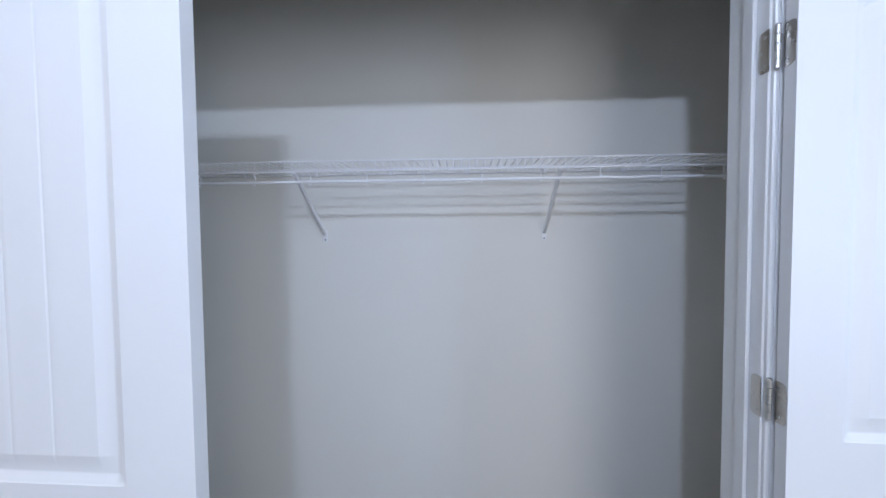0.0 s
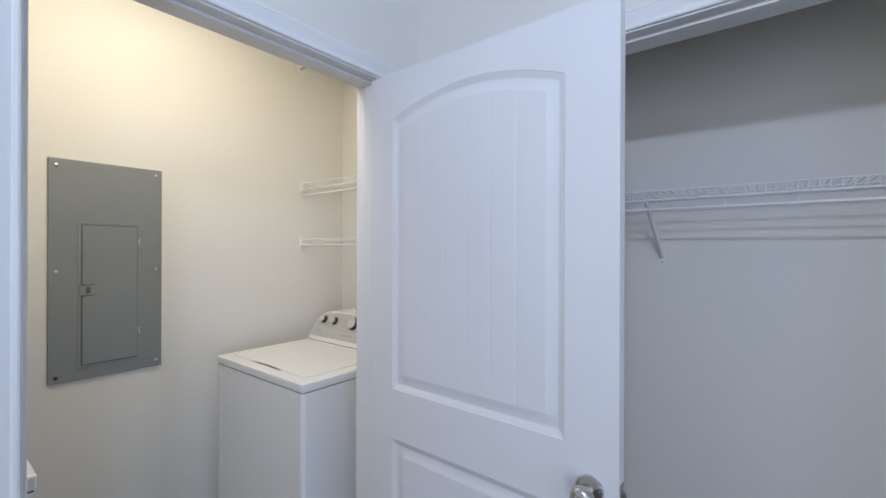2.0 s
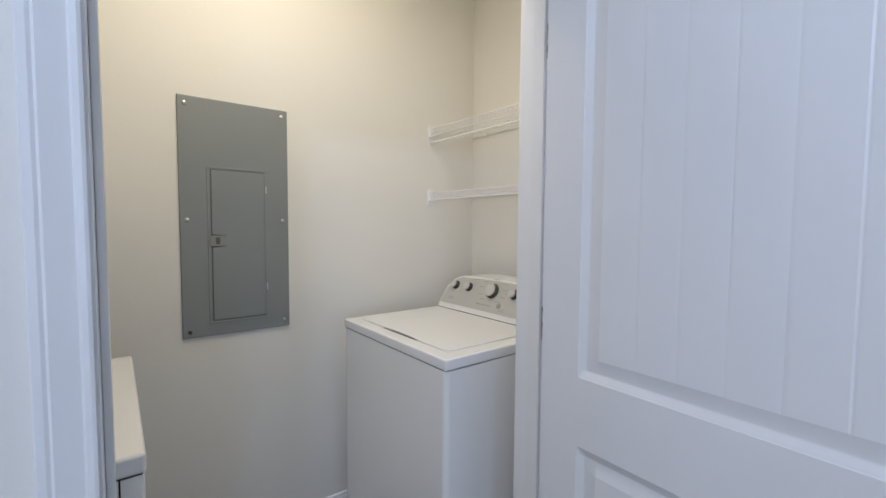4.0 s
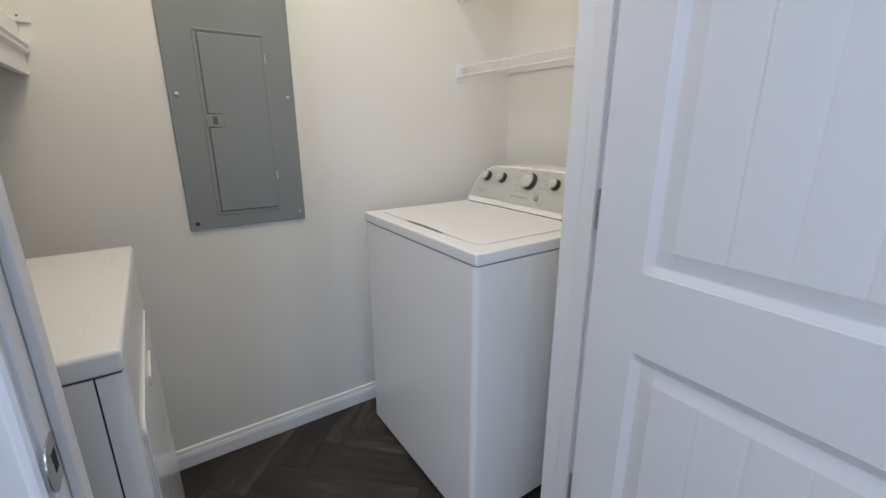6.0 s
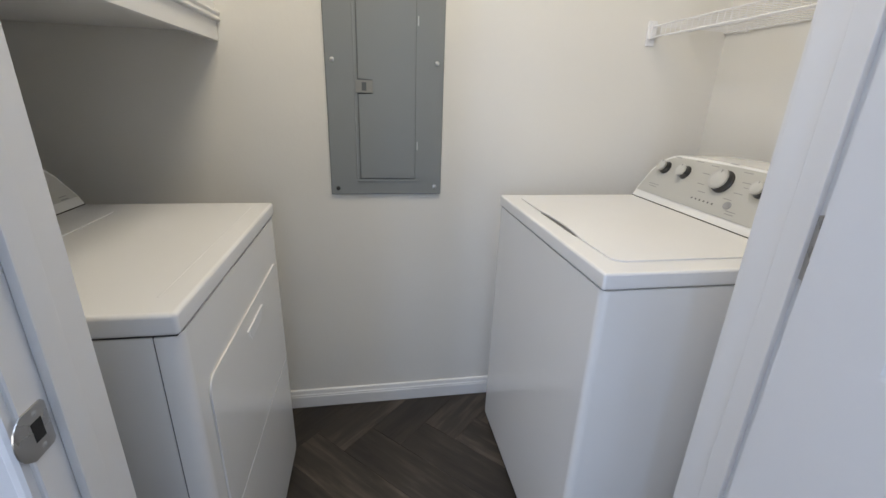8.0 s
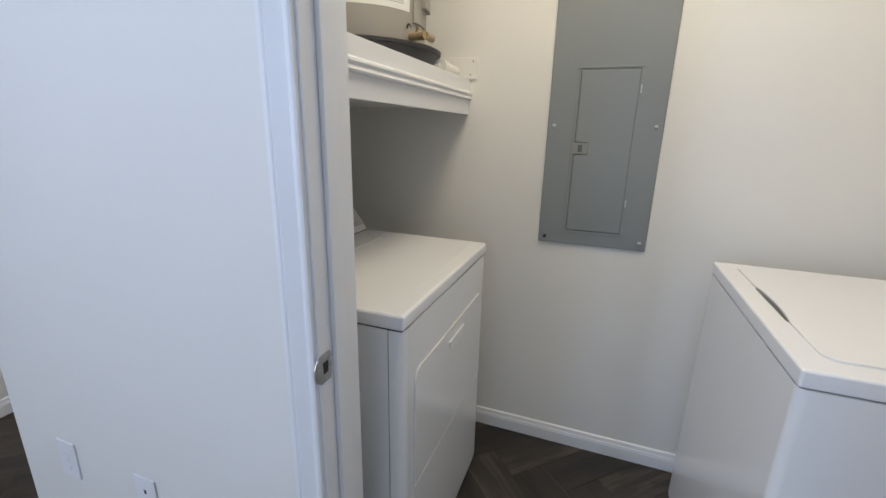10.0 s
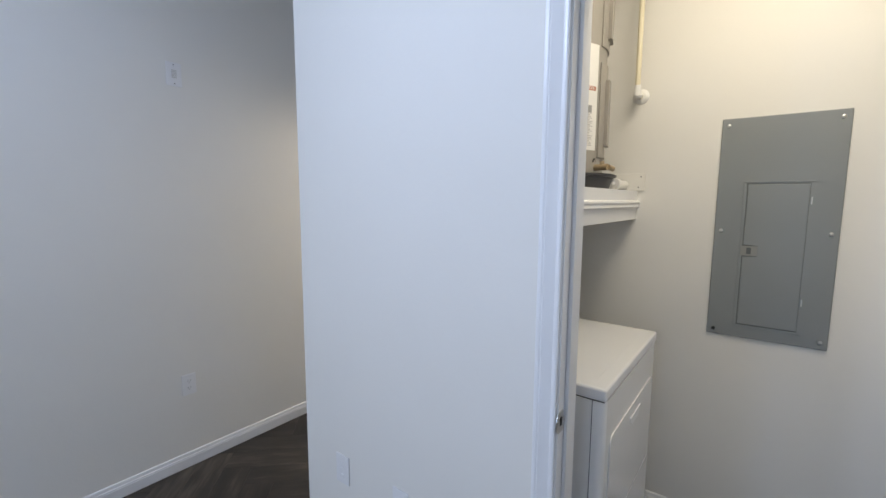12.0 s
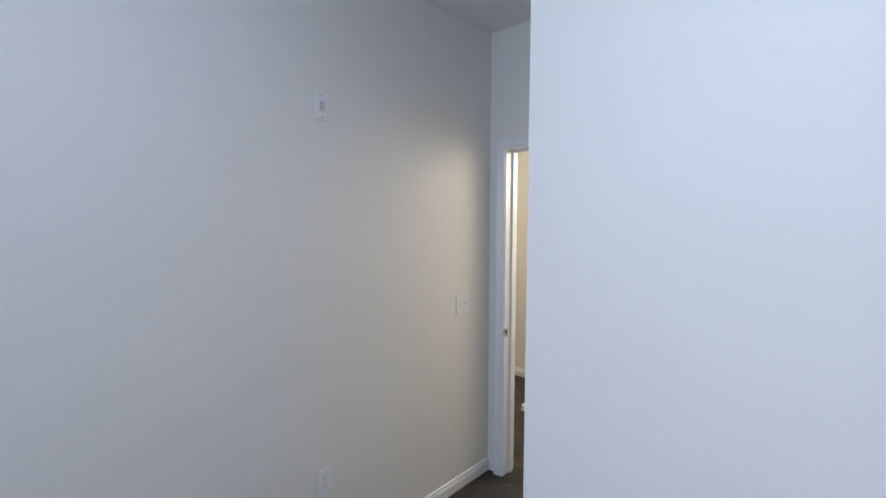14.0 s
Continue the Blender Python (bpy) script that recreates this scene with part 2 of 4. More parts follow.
def lay(origin, along, out):
    """Local x along the wall, y out of it, z up."""
    m = Matrix.Identity(4)
    m.col[0][:3], m.col[1][:3], m.col[2][:3], m.col[3][:3] = along, out, (0, 0, 1), origin
    return m


def casing(parent, m, a, b, top, rev=0.005):
    """Three mitred boards round an opening from a to b along the wall."""
    a, b, top = a - rev, b + rev, top + rev
    for side in (0, 1):
        bm = bmesh.new()
        pts = [((a - s) if side == 0 else (b + s), t) for s, t in CASING]
        prism(bm, pts, "z", 0, top, None, (lambda p: a - p[0]) if side == 0 else (lambda p: p[0] - b))
        bm.transform(m)
        part("casing_side", bm, TRIM, parent, smooth=25)
    bm = bmesh.new()
    pts = [(t, top + s) for s, t in CASING]
    prism(bm, pts, "x", a, b, lambda p: top - p[1], lambda p: p[1] - top)
    bm.transform(m)
    part("casing_head", bm, TRIM, parent, smooth=25)


def lining(parent, m, a, b, top, depth, stop_at, stop_w=0.035, cut=LIN):
    """Boards that line an opening, with a stop. Local y from 0 (face) to -depth."""
    for x0, x1, z0, z1 in ((a - cut + 0.001, a, 0, top), (b, b + cut - 0.001, 0, top), (a - cut + 0.001, b + cut - 0.001, top, top + cut - 0.001)):
        bm = bmesh.new()
        box(bm, x0, x1, -depth, 0.0, z0, z1, 0.0015, 1)
        bm.transform(m)
        part("jamb", bm, TRIM, parent)
    for x0, x1, z0, z1 in ((a, a + 0.011, 0, top - 0.011), (b - 0.011, b, 0, top - 0.011), (a, b, top - 0.011, top)):
        bm = bmesh.new()
        box(bm, x0, x1, -stop_at - stop_w, -stop_at, z0, z1, 0.003, 2)
        bm.transform(m)
        part("door_stop", bm, TRIM, parent, smooth=40)


def base(name, m, length, cut_a=0, cut_b=0):
    bm = bmesh.new()
    prism(bm, BASE, "x", 0, length, (lambda p: p[0] * cut_a) if cut_a else None, (lambda p: p[0] * cut_b) if cut_b else None)
    bm.transform(m)
    ob = part(name, bm, TRIM, None, smooth=25)
    tagged(ob, label="white painted moulded baseboard along the wall", category="baseboard", kind="structure")


FRAME_L = tagged(new("door_frame_laundry"), label="white painted casing and jambs round the laundry doorway", category="door frame", kind="structure")
m = lay((HALL_X, 0, 0), (0, 1, 0), (1, 0, 0))
casing(FRAME_L, m, OP_S, OP_N, OP_Z)
lining(FRAME_L, m, OP_S, OP_N, OP_Z, HALL_X - IN_X, 0.037)
casing(FRAME_L, lay((IN_X, 0, 0), (0, 1, 0), (-1, 0, 0)), OP_S, OP_N, OP_Z)
FRAME_C = tagged(new("door_frame_closet"), label="white painted casing and jambs round the wide closet opening", category="door frame", kind="structure")
m = lay((0, CF, 0), (1, 0, 0), (0, -1, 0))
casing(FRAME_C, m, CL, CR, CZ)
lining(FRAME_C, m, CL, CR, CZ, CFB - CF, 0.037, 0.035)
FRAME_F = tagged(new("door_frame_passage"), label="white painted casing round the doorway in the corner", category="door frame", kind="structure")
m = lay((P_X, 0, 0), (0, 1, 0), (1, 0, 0))
casing(FRAME_F, m, FD_S, FD_N, FD_Z)
lining(FRAME_F, m, FD_S, FD_N, FD_Z, 0.12, 0.06)

base("baseboard_laundry", lay((W_X, L_N, 0), (0, -1, 0), (1, 0, 0)), L_N - L_S)
base("baseboard_south", lay((P_X, S_Y, 0), (1, 0, 0), (0, 1, 0)), 5.4)
base("baseboard_block_east", lay((HALL_X, B_Y, 0), (0, 1, 0), (1, 0, 0)), OP_S - 0.062 - B_Y)
base("baseboard_block_south", lay((P_X, B_Y, 0), (1, 0, 0), (0, -1, 0)), HALL_X - P_X)
base("baseboard_closet", lay((HALL_X, CB, 0), (1, 0, 0), (0, -1, 0)), 1.30 - HALL_X)
base("baseboard_far", lay((-3.92, -4.0, 0), (0, 1, 0), (1, 0, 0)), 2.9)


# ---- doors ----
STILES = (0.106, 0.128)
def door_face(bm, w, h, y, side, z0, panels, arch):
    """One moulded face at local y; side is +1 or -1. panels: (bottom, top, arched)."""
    sl, sr = STILES
    steps = [(0, 0), (0.003, 0.0022), (0.008, 0.0028), (0.016, 0.0078), (0.021, 0.0084), (0.036, 0.0062), (0.050, 0.0022), (0.052, 0.0022)]
    us = [0.0] + [sl + s for s, _ in steps]
    a, b = sl + 0.052, w - sr - 0.052
    mid, half = (w + sl - sr) / 2, (w - sl - sr) / 2
    for i in range(1, 6):
        c = a + (b - a) * i / 6
        us += [c - 0.0042, c - 0.0012, c + 0.0012, c + 0.0042]
    more = 26
    us += [sl + (w - sl - sr) * i / more for i in range(3, more - 2)]
    us += [w - sr - s for s, _ in steps] + [w]
    us = sorted(set(round(u, 5) for u in us))
    rows = [("p", z0)]
    for bottom, top, arched in panels:
        rows += [("p", bottom + s) for s, _ in steps]
        rows += [("a" if arched else "p", top - s) for s, _ in reversed(steps)]
    rows.append(("p", h))
    grid = []
    for kind, z in rows:
        line = []
        for u in us:
            lift = 0.0
            inner = max(0.0, 1 - ((u - mid) / half) ** 2)
            if kind == "a":
                lift = arch * inner
            zz = z + lift
            d = 0.0
            for bottom, top, arched in panels:
                t = top + (arch * inner if arched else 0)
                s = min(u - sl, w - sr - u, zz - bottom, t - zz)
                if s > -1e-6 and bottom - 1e-6 <= zz <= t + 1e-6:
                    for (s0, d0), (s1, d1) in zip(steps, steps[1:]):
                        if s0 <= s + 1e-6 <= s1 + 2e-6:
                            d = d0 + (d1 - d0) * (s - s0) / (s1 - s0)
                    if s >= 0.052 - 1e-6:
                        d = 0.0022
                    if s > 0.046:
                        for i in range(1, 6):
                            c = a + (b - a) * i / 6
                            if abs(u - c) < 0.003:
                                d = 0.0032
            line.append(bm.verts.new((u, y - side * d, zz)))
        grid.append(line)
    for r0, r1 in zip(grid, grid[1:]):
        for i in range(len(us) - 1):
            bm.faces.new((r0[i], r0[i + 1], r1[i + 1], r1[i]))
    return us


def door_leaf(name, w, label, m, hinges=(), knob=None):
    """Local x from the hinge, leaf thickness from y 0 to -0.035."""
    root = thing(name, label, "door", m=m)
    bm = bmesh.new()
    z0, h, th = 0.012, 2.035, 0.035
    panels = [(0.235, 0.832, False), (0.995, 1.882, True)]
    door_face(bm, w, h, 0, 1, z0, panels, 0.062)
    door_face(bm, w, h, -th, -1, z0, panels, 0.062)
    for pts in (((0, 0, z0), (0, -th, z0), (0, -th, h), (0, 0, h)), ((w, 0, z0), (w, -th, z0), (w, -th, h), (w, 0, h)),
                ((0, 0, h), (0, -th, h), (w, -th, h), (w, 0, h)), ((0, 0, z0), (0, -th, z0), (w, -th, z0), (w, 0, z0))):
        bm.faces.new([bm.verts.new(p) for p in pts])
    part("leaf", bm, DOOR, root, smooth=30)
    if knob:
        x, z = knob
        for s in (1, -1):
            y = 0 if s > 0 else -th
            mm = Matrix.Translation((x, y, z)) @ Matrix.Rotation(-s * math.pi / 2, 4, "X")
            bm = bmesh.new()
            lathe(bm, [(0.033, 0), (0.0335, 0.003), (0.031, 0.008), (0.022, 0.0105), (0.0, 0.0108)], mm, 32)
            part("rosette", bm, NICKEL, root, "round satin nickel rosette", smooth=35)
            bm = bmesh.new()
            lathe(bm, [(0.011, 0.010), (0.010, 0.022), (0.014, 0.028), (0.022, 0.034), (0.0265, 0.042), (0.0275, 0.050), (0.0255, 0.058), (0.019, 0.064), (0.009, 0.0665), (0.0, 0.067)], mm, 32)
            part("knob", bm, NICKEL, root, "satin nickel door knob", smooth=50)
            bm = bmesh.new()
            lathe(bm, [(0.0035, 0.008), (0.003, 0.0115), (0, 0.012)], mm @ Matrix.Translation((0.024, 0.004, 0)), 12)
            part("release_pin", bm, SCREW, root, smooth=40)
        boxes("latch_plate", NICKEL, root, (w, w + 0.0015, -0.030, -0.005, z - 0.028, z + 0.028), label="nickel latch plate on the door edge")
        bm = bmesh.new()
        prism(bm, [(w + 0.0015, -0.024), (w + 0.012, -0.021), (w + 0.004, -0.011), (w + 0.0015, -0.011)], "z", z - 0.009, z + 0.009)
        part("latch_bolt", bm, NICKEL, root)
    return root


def leaf_plate(bm, x0, x1, z, hgt=0.089, r=0.012, t=0.002, rnd=1):
    """A thin plate in x and z with two rounded corners on its far side."""
    pts = [(x0, z - hgt / 2), (x1 - rnd * r, z - hgt / 2)]
    pts += [(x1 - rnd * r + rnd * r * math.sin(a), z - hgt / 2 + r - r * math.cos(a)) for a in [math.pi / 8 * i for i in range(1, 5)]]
    pts += [(x1 - rnd * r + rnd * r * math.cos(a), z + hgt / 2 - r + r * math.sin(a)) for a in [math.pi / 8 * i for i in range(0, 5)]]
    pts += [(x0, z + hgt / 2)]
    prism(bm, pts, "y", 0, t)


def hinge(parent, z, jamb_m, door_m, knuckle, wide=0.032):
    root = new("hinge")
    root.parent = parent
    inv = Matrix(parent.matrix_basis).inverted()
    tagged(root, label="satin steel butt hinge with rounded corners")
    for mm in (jamb_m, door_m):
        bm = bmesh.new()
        leaf_plate(bm, 0, wide if mm is jamb_m else 0.032, z)
        bm.transform(inv @ mm)
        part("hinge_leaf", bm, NICKEL, root, smooth=30)
        for dz, dx in ((0.03, 0.011), (0.0, 0.024), (-0.03, 0.011)):
            bm = bmesh.new()
            lathe(bm, [(0.0038, 0), (0.0034, 0.001), (0, 0.0014)], mm @ Matrix.Translation((dx, 0.002, z + dz)) @ Matrix.Rotation(-math.pi / 2, 4, "X"), 10)
            bm.transform(inv)
            part("hinge_screw", bm, SCREW, root)
    bm = bmesh.new()
    k = knuckle
    for i in range(5):
        lathe(bm, [(0.0045, 0), (0.0062, 0.0006), (0.0062, 0.0172), (0.0045, 0.0178)], Matrix.Translation((k[0], k[1], z - 0.0445 + i * 0.0178)), 14)
    lathe(bm, [(0.0045, 0), (0.006, 0.002), (0.003, 0.004)], Matrix.Translation((k[0], k[1], z + 0.0445)), 14)
    bm.transform(inv)
    part("hinge_knuckle", bm, SCREW, root, "bright steel hinge pin", smooth=35)


HINGE_Z = (0.32, 1.065, 1.815)
LD_M = pose(-1.301, 0.850, 0, 0, 0, -1.0)
laundry_door = door_leaf("laundry_door", 0.828, "white moulded two-panel arch-top door standing open at the laundry", LD_M, knob=(0.763, 0.900))
for z in (0.355, 1.088, 1.815):
    hinge(laundry_door, z, lay((HALL_X + 0.002, OP_N, 0), (-1, 0, 0), (0, -1, 0)), lay((-1.301, 0.848, 0), (0, -1, 0), (-1, 0, 0)), (-1.300, 0.855), 0.046)
CD_M = pose(0.657, 1.052, 0, 0, 0, -2.0)
closet_door = door_leaf("closet_door", 0.765, "white moulded two-panel closet door folded back against the wall", CD_M)
for z in HINGE_Z:
    hinge(closet_door, z, lay((CR, CF - 0.002, 0), (0, 1, 0), (-1, 0, 0)), lay((0.657, 1.052, 0), (0, -1, 0), (-1, 0, 0)), (0.646, 1.058))


def strike(name, m, parent):
    root = new(name)
    root.parent = parent
    root.matrix_basis = m
    tagged(root, label="brushed nickel strike plate on the jamb")
    bm = bmesh.new()
    pts = [(-0.016, -0.028), (0.012, -0.028), (0.016, -0.024), (0.016, 0.024), (0.012, 0.028), (-0.016, 0.028)]
    pts += [(-0.016 - 0.016 * math.cos(a) ** 0.8, 0.024 * math.sin(a)) for a in [math.pi / 2 - math.pi * i / 8 for i in range(1, 8)]]
    prism(bm, pts, "y", 0, 0.0016)
    part("plate", bm, NICKEL, root, smooth=30)
    boxes("latch_hole", DARK, root, (-0.008, 0.006, 0.0016, 0.0020, -0.011, 0.012))
    for z in (-0.020, 0.020):
        bm = bmesh.new()
        lathe(bm, [(0.0035, 0), (0, 0.001)], Matrix.Translation((0, 0.0016, z)) @ Matrix.Rotation(-math.pi / 2, 4, "X"), 10)
        part("strike_screw", bm, SCREW, root)


strike("strike_plate", lay((HALL_X - 0.016, OP_S, 0.920), (-1, 0, 0), (0, 1, 0)), FRAME_L)
strike("strike_plate", lay((P_X - 0.02, FD_S, 0.93), (-1, 0, 0), (0, 1, 0)), FRAME_F)


# ---- wire shelves ----
def wire_shelf(name, label, x0, x1, yw, yf, ztop, lip, with_rod, brackets, group, clips, ends):
    root = thing(name, label, "shelf", group=group)
    zl = ztop - lip
    for nm, y, z, r in (("front_rod", yf, ztop, 0.003), ("lip_rod", yf, zl, 0.0034), ("back_rod", yw - 0.006, ztop - 0.005, 0.003), ("middle_rod", (yw + yf) / 2, ztop - 0.005, 0.003)):
        bm = bmesh.new()
        rod(bm, (x0, y, z), (x1, y, z), r, 8)
        part(nm, bm, WIRE, root, smooth=40)
    n = int((x1 - x0) / 0.0254)  # wires an inch apart
    first = None
    for i in range(n):
        x = x0 + 0.012 + i * 0.0254
        if first is None:
            bm = bmesh.new()
            rod(bm, (0, yw - 0.003, ztop), (0, yf, ztop + 0.002), 0.0014, 6)
            rod(bm, (0, yf - 0.002, ztop + 0.001), (0, yf - 0.002, zl), 0.0014, 6)
            first = part("wire", bm, WIRE, root, smooth=40)
            first.location.x = x
        else:
            w = new("wire", first.data)
            w.parent = root
            w.location.x = x
    if with_rod:
        zr = zl - 0.034
        bm = bmesh.new()
        rod(bm, (x0, yf + 0.004, zr), (x1, yf + 0.004, zr), 0.0048, 12)
        part("hanging_rod", bm, WIRE, root, smooth=40)
        for x in clips:
            bm = bmesh.new()
            pipe(bm, [(x, yf + 0.002, zl), (x + 0.004, yf + 0.016, zl - 0.015), (x + 0.004, yf + 0.014, zr - 0.008), (x, yf, zr - 0.010)], 0.0022, 6)
            part("rod_hook", bm, WIRE, root, smooth=40)
    for x in brackets:
        b = new("bracket")
        b.parent = root
        bm = bmesh.new()
        a, c = Vector((x, yf + 0.004, zl - 0.002)), Vector((x, yw - 0.006, zl - 0.208))
        rod(bm, a, c, 0.0072, 12)
        part("strut", bm, WIRE, b, smooth=40)
        bm = bmesh.new()
        box(bm, x - 0.009, x + 0.009, yw - 0.004, yw, zl - 0.240, zl - 0.195, 0.0015)
        part("foot", bm, WIRE, b)
        bm = bmesh.new()
        lathe(bm, [(0.003, 0), (0, 0.0015)], Matrix.Translation((x, yw - 0.004, zl - 0.232)) @ Matrix.Rotation(math.pi / 2, 4, "X"), 8)
        part("screw", bm, MARK, b)
    for x, s in ends:
        b = new("end_bracket")
        b.parent = root
        bm = bmesh.new()
        box(bm, min(x, x + s * 0.020), max(x, x + s * 0.020), yf - 0.010, yf + 0.012, zl - 0.006, ztop + 0.012, 0.003)
        box(bm, min(x, x + s * 0.007), max(x, x + s * 0.007), yf - 0.014, yf + 0.018, zl - 0.028, ztop + 0.020, 0.002)
        part("end_cap", bm, WIRE, b, smooth=40)
    for x in [x0 + 0.1 + 0.3 * i for i in range(int((x1 - x0) / 0.3))]:
        bm = bmesh.new()
        box(bm, x - 0.006, x + 0.006, yw - 0.012, yw, ztop - 0.012, ztop + 0.006, 0.002)
        part("wall_clip", bm, WIRE, root, smooth=40)
    return root


wire_shelf("wire_shelf", "white vinyl-coated wire closet shelf with hanging rod on struts", HALL_X, 1.30, CB, CB - 0.305, 1.668, 0.032, True, (-0.577, 0.296),
           "wire shelves", [-1.1 + 0.19 * i for i in range(13)], ((HALL_X, 1), (1.30, -1)))
wire_shelf("wire_shelf", "upper white wire shelf above the washing machine", W_X, IN_X, L_N, L_N - 0.305, 1.845, 0.034, True, (), "wire shelves",
           [-2.2, -1.9, -1.6], ((W_X, 1), (IN_X, -1)))
wire_shelf("wire_shelf", "lower white wire shelf above the washing machine", W_X, IN_X, L_N, L_N - 0.305, 1.513, 0.034, False, (), "wire shelves", [], ((W_X, 1), (IN_X, -1)))


# ---- breaker panel ----
def breaker_panel():
    root = thing("breaker_panel", "grey painted steel breaker panel cover with a small hinged door", "electrical panel", m=lay((W_X, 0.361, 1.364), (0, 1, 0), (1, 0, 0)))
    hw, hh = 0.196, 0.449
    bm = bmesh.new()
    box(bm, -hw, hw, 0, 0.009, -hh, hh, 0.0035, 3)
    part("cover", bm, GREY_METAL, root, smooth=40)
    dx0, dx1, dz0, dz1 = -0.092, 0.100, -0.390, 0.184
    LZ = -0.084  # the latch's height
    for a, b, c, d in ((dx0 - 0.014, dx1 + 0.012, dz1 + 0.006, dz1 + 0.012), (dx0 - 0.014, dx1 + 0.012, dz0 - 0.012, dz0 - 0.006)):
        boxes("raised_edge", GREY_METAL, root, (a, b, 0.009, 0.0115, c, d), bevel=0.001)
    boxes("raised_edge", GREY_METAL, root, (dx0 - 0.014, dx0 - 0.0095, 0.009, 0.0112, dz0 - 0.006, dz1 + 0.006), bevel=0.001)
    bm = bmesh.new()
    box(bm, dx0 - 0.0025, dx1 + 0.001, 0.0092, 0.0096, dz0 - 0.0025, dz1 + 0.0025)
    part("door_gap", bm, GAP, root)
    bm = bmesh.new()
    prism(bm, [(dx0, dz0), (dx1, dz0), (dx1, dz1), (dx0, dz1), (dx0, LZ + 0.0235), (dx0 + 0.050, LZ + 0.0235), (dx0 + 0.050, LZ - 0.0235), (dx0, LZ - 0.0235)], "y", 0.0092, 0.0125)
    bmesh.ops.bevel(bm, geom=[e for e in bm.edges if all(abs(v.co.y - 0.0125) < 1e-5 for v in e.verts)], offset=0.0018, segments=1, affect="EDGES", profile=0.5)
    door = part("panel_door", bm, GREY_METAL, root, smooth=40)
    latch = boxes("latch", LATCH, door, (dx0 - 0.008, dx0 + 0.048, 0.0092, 0.0145, LZ - 0.020, LZ + 0.020), bevel=0.001)
    boxes("latch_slide", GAP, door, (dx0 + 0.012, dx0 + 0.027, 0.0145, 0.0150, LZ - 0.013, LZ + 0.013))
    for z in (0.12, -0.275):
        boxes("panel_hinge", SCREW, root, (dx1 + 0.005, dx1 + 0.009, 0.009, 0.013, z - 0.014, z + 0.014), bevel=0.001)
    for x, z in ((-0.172, 0.420), (0.172, 0.422), (-0.172, -0.005), (0.172, -0.004), (-0.172, -0.426), (0.173, -0.420)):
        bm = bmesh.new()
        lathe(bm, [(0.0075, 0), (0.0068, 0.003), (0.003, 0.0045), (0, 0.0046)], Matrix.Translation((x, 0.009, z)) @ Matrix.Rotation(-math.pi / 2, 4, "X"), 12)
        part("cover_screw", bm, SCREW if not (x < 0 and z < -0.1) else KNOB_RIM, root, smooth=40)


breaker_panel()


